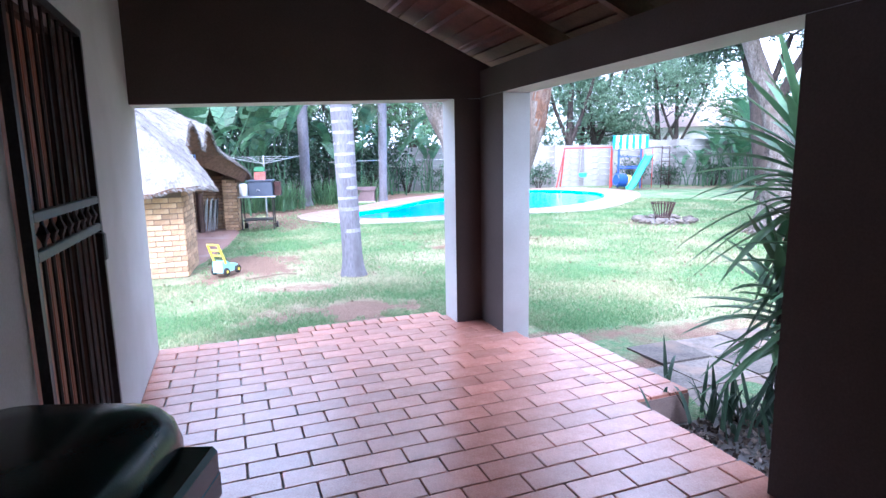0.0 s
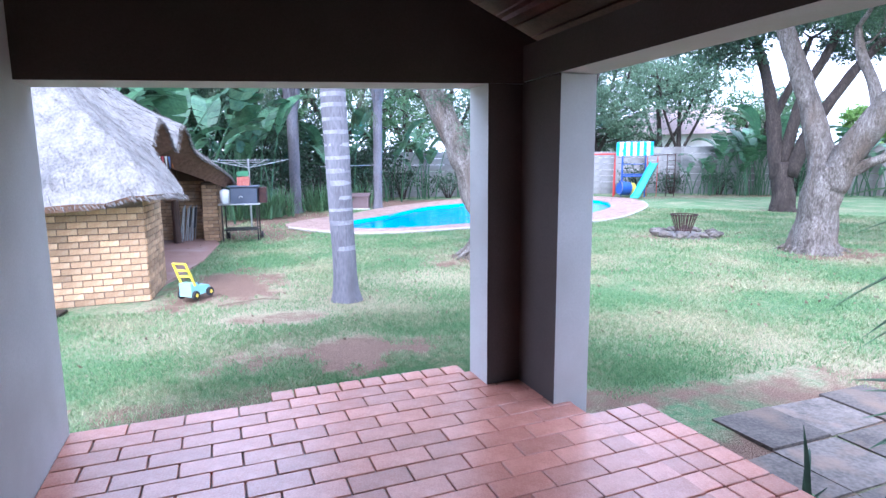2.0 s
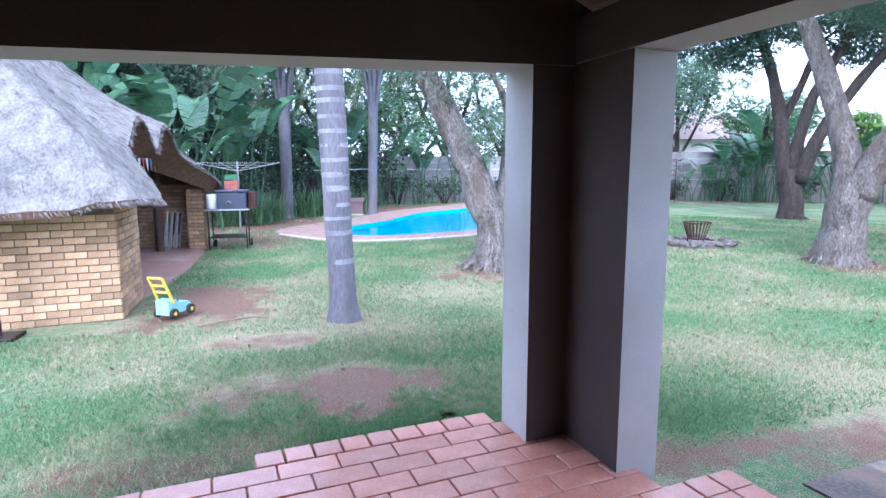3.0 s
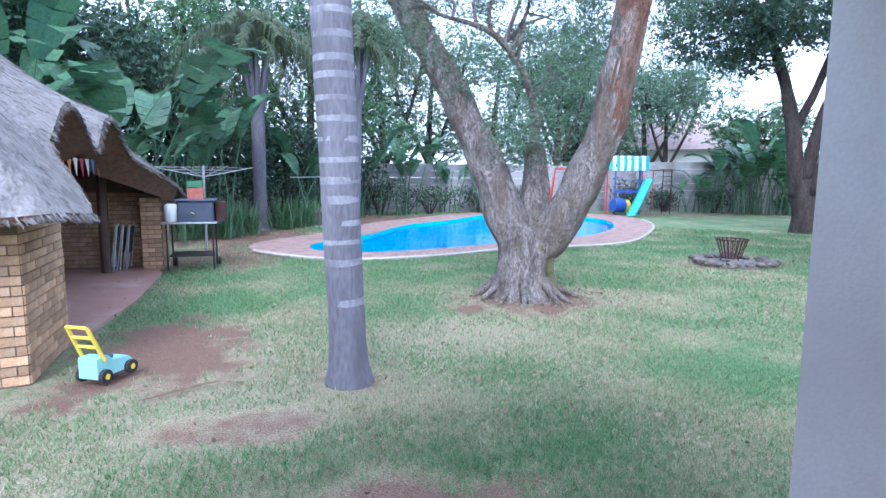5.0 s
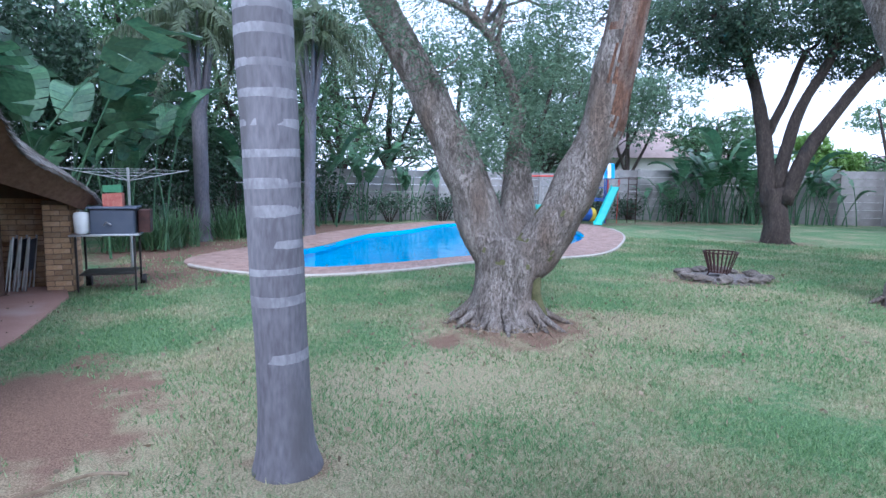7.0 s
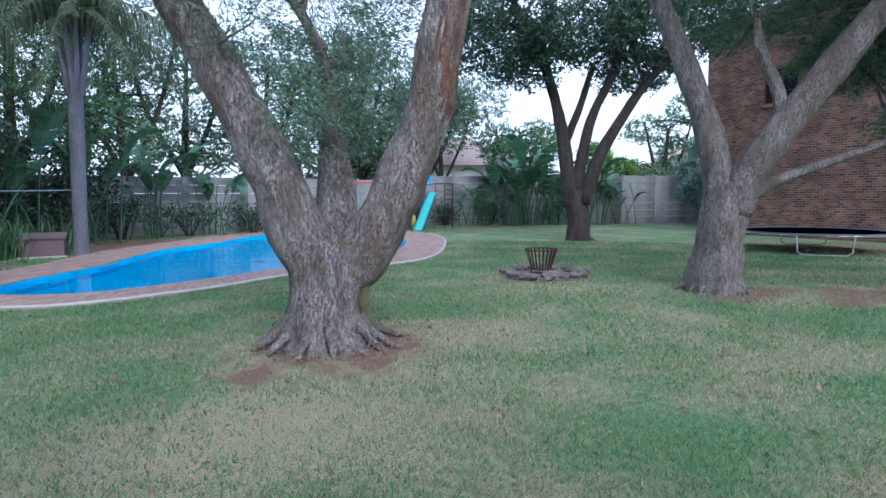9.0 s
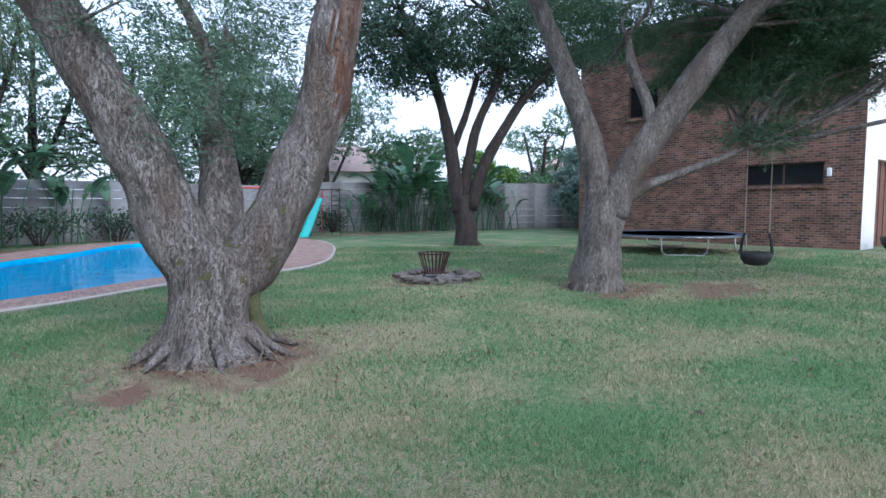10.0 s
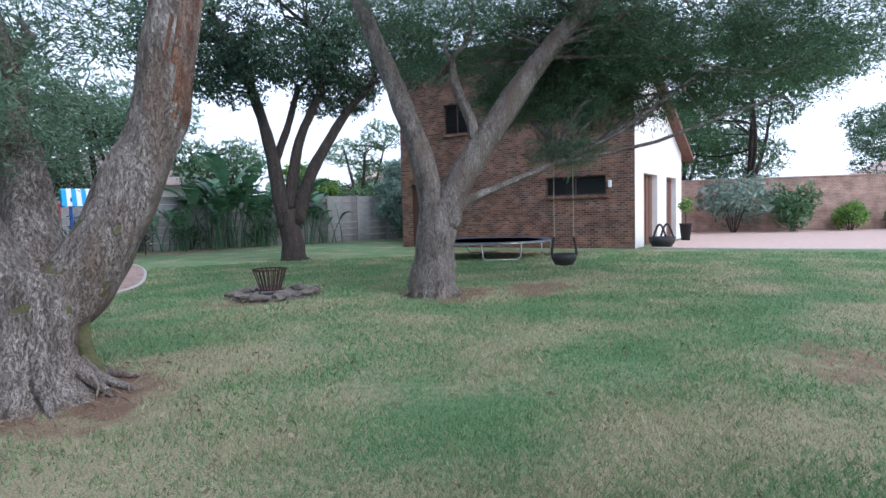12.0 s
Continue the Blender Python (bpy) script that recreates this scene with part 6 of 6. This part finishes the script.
def build_trampoline():
    c = (19.4, 11.6, 0)
    t = thing("trampoline", pose(*c, rz=-10), "low dark round trampoline with steel legs", "trampoline")
    R, z = 2.0, 0.54
    part("mat", Geo().lathe([(0.1, z), (R - 0.25, z), (R - 0.25, z + 0.01), (0.1, z + 0.01)], 36), TRAMP, t)
    part("pad", Geo().lathe([(R - 0.26, z + 0.01), (R, z + 0.03), (R + 0.03, z + 0.0), (R - 0.24, z - 0.02)], 36), GRILL_BLUE, t, "blue padded edge")
    part("ring", Geo().tube([(R * math.cos(a), R * math.sin(a), z - 0.02) for a in np.linspace(0, 2 * math.pi, 41)], 0.025, 8), STEEL, t)
    for k in range(4):
        a = k * math.pi / 2 + 0.6
        pts = [(R * math.cos(a - 0.32), R * math.sin(a - 0.32), z - 0.03), (R * math.cos(a - 0.3), R * math.sin(a - 0.3), 0.1), (R * math.cos(a - 0.24), R * math.sin(a - 0.24), 0.02), (R * math.cos(a + 0.24), R * math.sin(a + 0.24), 0.02), (R * math.cos(a + 0.3), R * math.sin(a + 0.3), 0.1), (R * math.cos(a + 0.32), R * math.sin(a + 0.32), z - 0.03)]
        part("leg", Geo().tube(pts, 0.022, 8), STEEL, t)


build_trampoline()


def build_tyre_swing():
    t = thing("tyre_swing", pose(13.0, 8.25, 0.30, 0, 0, 85), "black rubber tyre swing hanging on ropes from a branch", "swing")
    part("seat", Geo().lathe([(0.06, 0), (0.2, 0.03), (0.26, 0.14), (0.29, 0.26), (0.26, 0.25), (0.2, 0.1)], 18), BLACK_RUBBER, t, smooth=True)
    for s in (-1, 1):
        part("strap", Geo().tube([(0.27 * s, 0, 0.22), (0.25 * s, 0, 0.45), (0.21 * s, 0, 0.62)], 0.03, 6), BLACK_RUBBER, t)
        part("rope", Geo().tube([(0.21 * s, 0, 0.6), (0.2 * s, 0.0, 5.6)], 0.012, 5), ROPE, t)


build_tyre_swing()


def build_playset():
    t = thing("playset", pose(17.2, 29.3, 0, 0, 0, -33), "steel play frame with striped canopy, slide and swing", "playground")
    # own axes: x along the frame towards the slide
    for x in (-2.75, -0.1):
        for s in (-1, 1):
            part("swing_leg", Geo().tube([(x, 0, 2.3), (x - 0.35 if x < -1 else x, 0.75 * s, 0)], 0.04, 8), RED_PAINT, t)
    part("top_beam", Geo().tube([(-2.8, 0, 2.3), (0.0, 0, 2.3)], 0.045, 8), RED_PAINT, t)
    part("swing_seat", Geo().lathe([(0.05, 0.6), (0.2, 0.62), (0.24, 0.85), (0.21, 0.85), (0.17, 0.66)], 14, pose(-1.7, 0, 0)), SLIDE, t)
    for s in (-0.18, 0.18):
        part("chain", Geo().tube([(-1.7 + s, 0, 0.8), (-1.7 + s * 0.5, 0, 2.28)], 0.01, 5), STEEL, t)
    for x in (0.3, 1.5):
        for y in (-0.55, 0.55):
            part("post", Geo().tube([(x, y, 0), (x, y, 2.55)], 0.03, 8), BLUE_PAINT, t)
    for z in (1.2, 1.75):
        for y in (-0.55, 0.55):
            part("rail", Geo().tube([(0.3, y, z), (1.5, y, z)], 0.02, 6), BLUE_PAINT, t)
    part("deck", Geo().box((0.28, -0.55, 1.08), (1.52, 0.55, 1.14), cham=0.01), BLUE_PAINT, t)
    for k in range(11):
        a, b = -0.02 + k * 0.172, -0.02 + (k + 1) * 0.172
        for sd in (-1, 1):
            part("canopy_stripe", Geo().add([(a, sd * 0.66, 2.22), (b, sd * 0.66, 2.22), (b, sd * 0.3, 2.86), (a, sd * 0.3, 2.86), (b, 0, 2.95), (a, 0, 2.95),
                                             (a, sd * 0.66, 2.20), (b, sd * 0.66, 2.20), (b, sd * 0.3, 2.84), (a, sd * 0.3, 2.84), (b, 0, 2.93), (a, 0, 2.93)],
                                            [(0, 1, 2, 3), (3, 2, 4, 5), (6, 9, 8, 7), (9, 11, 10, 8), (0, 6, 7, 1), (0, 3, 9, 6), (1, 7, 8, 2)]), AWNING_BLUE if k % 2 == 0 else AWNING_WHITE, t)
    sl = [(1.95, -0.55, 1.8), (1.66, -1.2, 1.25), (1.3, -1.95, 0.5), (1.1, -2.4, 0.12), (1.02, -2.6, 0.08)]
    g = Geo()
    vs = []
    for x, y, z in sl:
        vs += [(x - 0.2, y, z + 0.12), (x - 0.17, y, z), (x + 0.17, y, z), (x + 0.2, y, z + 0.12), (x + 0.18, y, z - 0.04), (x - 0.18, y, z - 0.04)]
    fs = []
    for i in range(4):
        for k in range(6):
            fs.append((i * 6 + k, i * 6 + (k + 1) % 6, i * 6 + 6 + (k + 1) % 6, i * 6 + 6 + k))
    part("slide", g.add(vs, fs + [(0, 1, 2, 3, 4, 5), (29, 28, 27, 26, 25, 24)]), SLIDE, t, "turquoise plastic slide")
    for s in (-0.26, 0.26):
        part("handrail", Geo().tube([(1.85 + s, -0.6, 1.7), (1.85 + s, -0.45, 2.15), (1.85 + s, -0.1, 2.15), (1.85 + s, 0.0, 0)], 0.02, 6), RED_PAINT, t)
    part("tunnel", Geo().lathe([(0.36, -0.5), (0.42, -0.5), (0.42, 0.5), (0.36, 0.5), (0.35, 0.45), (0.35, -0.45)], 20, pose(0.55, -0.7, 0.45, 84, 0, -55) @ Matrix.Scale(0.82, 4)), TOY_YELLOW, t, "yellow plastic barrel")
    part("tunnel_band", Geo().lathe([(0.425, -0.2), (0.44, -0.19), (0.44, 0.5), (0.425, 0.5)], 20, pose(0.55, -0.7, 0.45, 84, 0, -55) @ Matrix.Scale(0.82, 4)), BLUE_PAINT, t)
    for x in (2.6, 3.0):
        part("ladder_side", Geo().tube([(x, 0, 0), (x, 0, 2.3)], 0.022, 6), RUST, t)
    for k in range(9):
        part("ladder_rung", Geo().tube([(2.6, 0, 0.25 + 0.24 * k), (3.0, 0, 0.25 + 0.24 * k)], 0.014, 5), RUST, t)
    part("cross_beam", Geo().tube([(1.5, 0, 2.2), (3.0, 0, 2.25)], 0.022, 6), RUST, t)


build_playset()

f = thing("pool_rail", (1.0, 24.0, 0), "white horizontal rail between the palms", "rail")
part("bar", Geo().tube([(0, 0, 1.75), (2.3, 0.6, 1.8)], 0.018, 6), STEEL, f)
for x, y in ((0.0, 0.0), (2.3, 0.6)):
    part("upright", Geo().tube([(x, y, 0), (x, y, 1.78)], 0.02, 6), IRON, f)
t = thing("pump_box", pose(2.45, 24.5, 0, 0, 0, -12), "low purple-brown pool pump box beside the palm", "box")
part("body", Geo().prism([(-0.5, -0.3), (0.5, -0.3), (0.5, 0.3), (-0.5, 0.3)], -0.03, [0.5, 0.5, 0.6, 0.6]), PUMP_BROWN, t)
part("lid", Geo().prism([(-0.54, -0.34), (0.54, -0.34), (0.54, 0.34), (-0.54, 0.34)], [0.5, 0.5, 0.61, 0.61], [0.54, 0.54, 0.65, 0.65]), PUMP_BROWN, t)
part("plinth", Geo().box((-0.56, -0.37, -0.03), (0.56, -0.305, 0.05), cham=0.01), KERB, t, "pale concrete plinth edge")
# straw rope and sticks on the lawn
for pts in ([(-0.75, 8.55, 0.03), (-0.45, 8.7, 0.03), (-0.2, 8.8, 0.035), (0.0, 8.75, 0.03)],):
    tagged(part("straw_rope", Geo().tube(smooth_path(pts, 4), 0.012, 6, 0.4), LEAF_DRY), "frayed straw rope lying on the lawn", "rope")


def litter():
    c = np.array([(rng.normal(5, 5), rng.normal(11, 4), 0.02) for _ in range(1200)])
    c = c[(c[:, 1] > 5.2)]
    tagged(part("leaf_litter", leaf_mesh("leaf_litter", c, 0.06, 0.03, 0), LEAF_DRY), "scattered dry leaves on the lawn", "leaves", kind="stuff")
    k = rng.normal(size=(700, 2)) * [0.75, 0.6]
    c = np.stack([3.97 + k[:, 0], 11.3 + k[:, 1], np.full(700, 0.03)], 1)
    c = c[np.hypot(c[:, 0] - 3.97, c[:, 1] - 11.6) > 0.55]
    tagged(part("root_litter", leaf_mesh("root_litter", c, 0.11, 0.011, 0, np.tile([0, 0, 0.05], (len(c), 1))), LEAF_DRY), "dry twigs and bark round the tree foot", "twigs", kind="stuff")


litter()


def grass():
    """Short blades over the lawn, thick near the walk and thin far off."""
    n = 950000
    r = 0.1 + 20 * rng.random(n) ** 1.75
    a = rng.uniform(-1.5, 3.9, n)
    x, y = 1.4 + r * np.cos(a), 5.6 + r * np.sin(a)
    keep = ((y * CT - x * ST > 4.80) | ((x * CT + y * ST > 3.3) & (y * CT - x * ST > 4.3)) | (x * CT + y * ST > 5.3)) & (x > -4.5) & (x < 21.3)
    keep &= ~((x < -1.6) & (y > 8.6))
    x, y = x[keep], y[keep]
    po = np.array(POOL_OUT)
    near = (y > 15)
    idx = np.where(near)[0]
    bad = np.array([inside(x[i], y[i], po) for i in idx], bool)
    m = np.ones(len(x), bool)
    m[idx[bad]] = False
    for i in range(0, len(x)):
        if m[i]:
            b, d = bare_at(x[i], y[i])
            if rng.random() < b * 1.05 + d * 0.45:
                m[i] = False
    x, y = x[m], y[m]
    n = len(x)
    far = np.hypot(x - 1.4, y - 5.6)
    h = rng.uniform(0.012, 0.032, n) * (1 + 0.05 * far)
    w = 0.0028 + 0.0007 * far
    yaw = rng.uniform(0, 6.28, n)
    lx, ly = rng.normal(0, 0.022, n), rng.normal(0, 0.022, n)
    z = np.full(n, -0.012)
    v = np.empty((n, 3, 3))
    v[:, 0] = np.stack([x - np.cos(yaw) * w, y - np.sin(yaw) * w, z], 1)
    v[:, 1] = np.stack([x + np.cos(yaw) * w, y + np.sin(yaw) * w, z], 1)
    v[:, 2] = np.stack([x + lx, y + ly, z + h + 0.012], 1)
    me = bpy.data.meshes.new("grass")
    me.vertices.add(3 * n)
    me.vertices.foreach_set("co", v.ravel())
    me.loops.add(3 * n)
    me.loops.foreach_set("vertex_index", np.arange(3 * n))
    me.polygons.add(n)
    me.polygons.foreach_set("loop_start", np.arange(n) * 3)
    me.update(calc_edges=True)
    tagged(part("grass", me, BLADE), "short patchy lawn grass", "grass", kind="stuff")


grass()

# ---- bricks of floor and walls ----


def pavers():
    floor = bpy.data.objects["floor"]
    L, B = 0.31, 0.155
    full = Geo().box((0, 0, 0), (L - 0.009, B - 0.009, 0.02), cham=0.003).mesh("paver")
    rest = Geo()
    v, r = v2 - B, 0
    while v > -3.2:
        u = u0 + 0.004 - (L / 2 if r % 2 else 0)
        while u < 2.595:
            a, b = max(u, u0 + 0.004), min(u + L - 0.012, 2.595)
            if b - a > 0.03:
                m = Matrix.Rotation(TURN, 4, "Z") @ pose(a, v, FL - 0.014 + rng.normal(0, 0.0008))
                if v > 0.0:
                    me = full if b - a > L - 0.02 else Geo().box((0, 0, 0), (b - a, B - 0.012, 0.02), cham=0.003).mesh("cut_paver")
                    part("paver", me, PAVER, floor, at=m)
                else:
                    rest.box((0, 0, 0), (b - a, B - 0.012, 0.02), m)
            u += L
        v -= B
        r += 1
    part("paver_field", rest, PAVER_FAR, floor)
    head = Geo().box((0, 0, -0.06), (B - 0.012, 0.15, 0.02), cham=0.004).mesh("header_paver")
    u = 0.79
    while u < 2.15:
        part("paver", head, PAVER, floor, at=Matrix.Rotation(TURN, 4, "Z") @ pose(u, v2 + 0.004, FL - 0.014 + rng.normal(0, 0.001)))
        u += B
    step = bpy.data.objects["floor_2"]
    for i in range(3):
        for j in range(9):
            u, w_ = 2.606 + i * 0.16, 2.365 + j * B
            if w_ > 3.62:
                continue
            part("paver", Geo().box((0, 0, 0), (0.15, B - 0.01, 0.022), cham=0.004).mesh("paver"), PAVER, step, at=Matrix.Rotation(TURN, 4, "Z") @ pose(u, w_, FL - 0.051 + rng.normal(0, 0.001)))


pavers()
for owner, me, m in bricks_later:
    part("brick", me, HUT_BRICK, owner, at=owner.parent.matrix_basis.inverted() @ m)
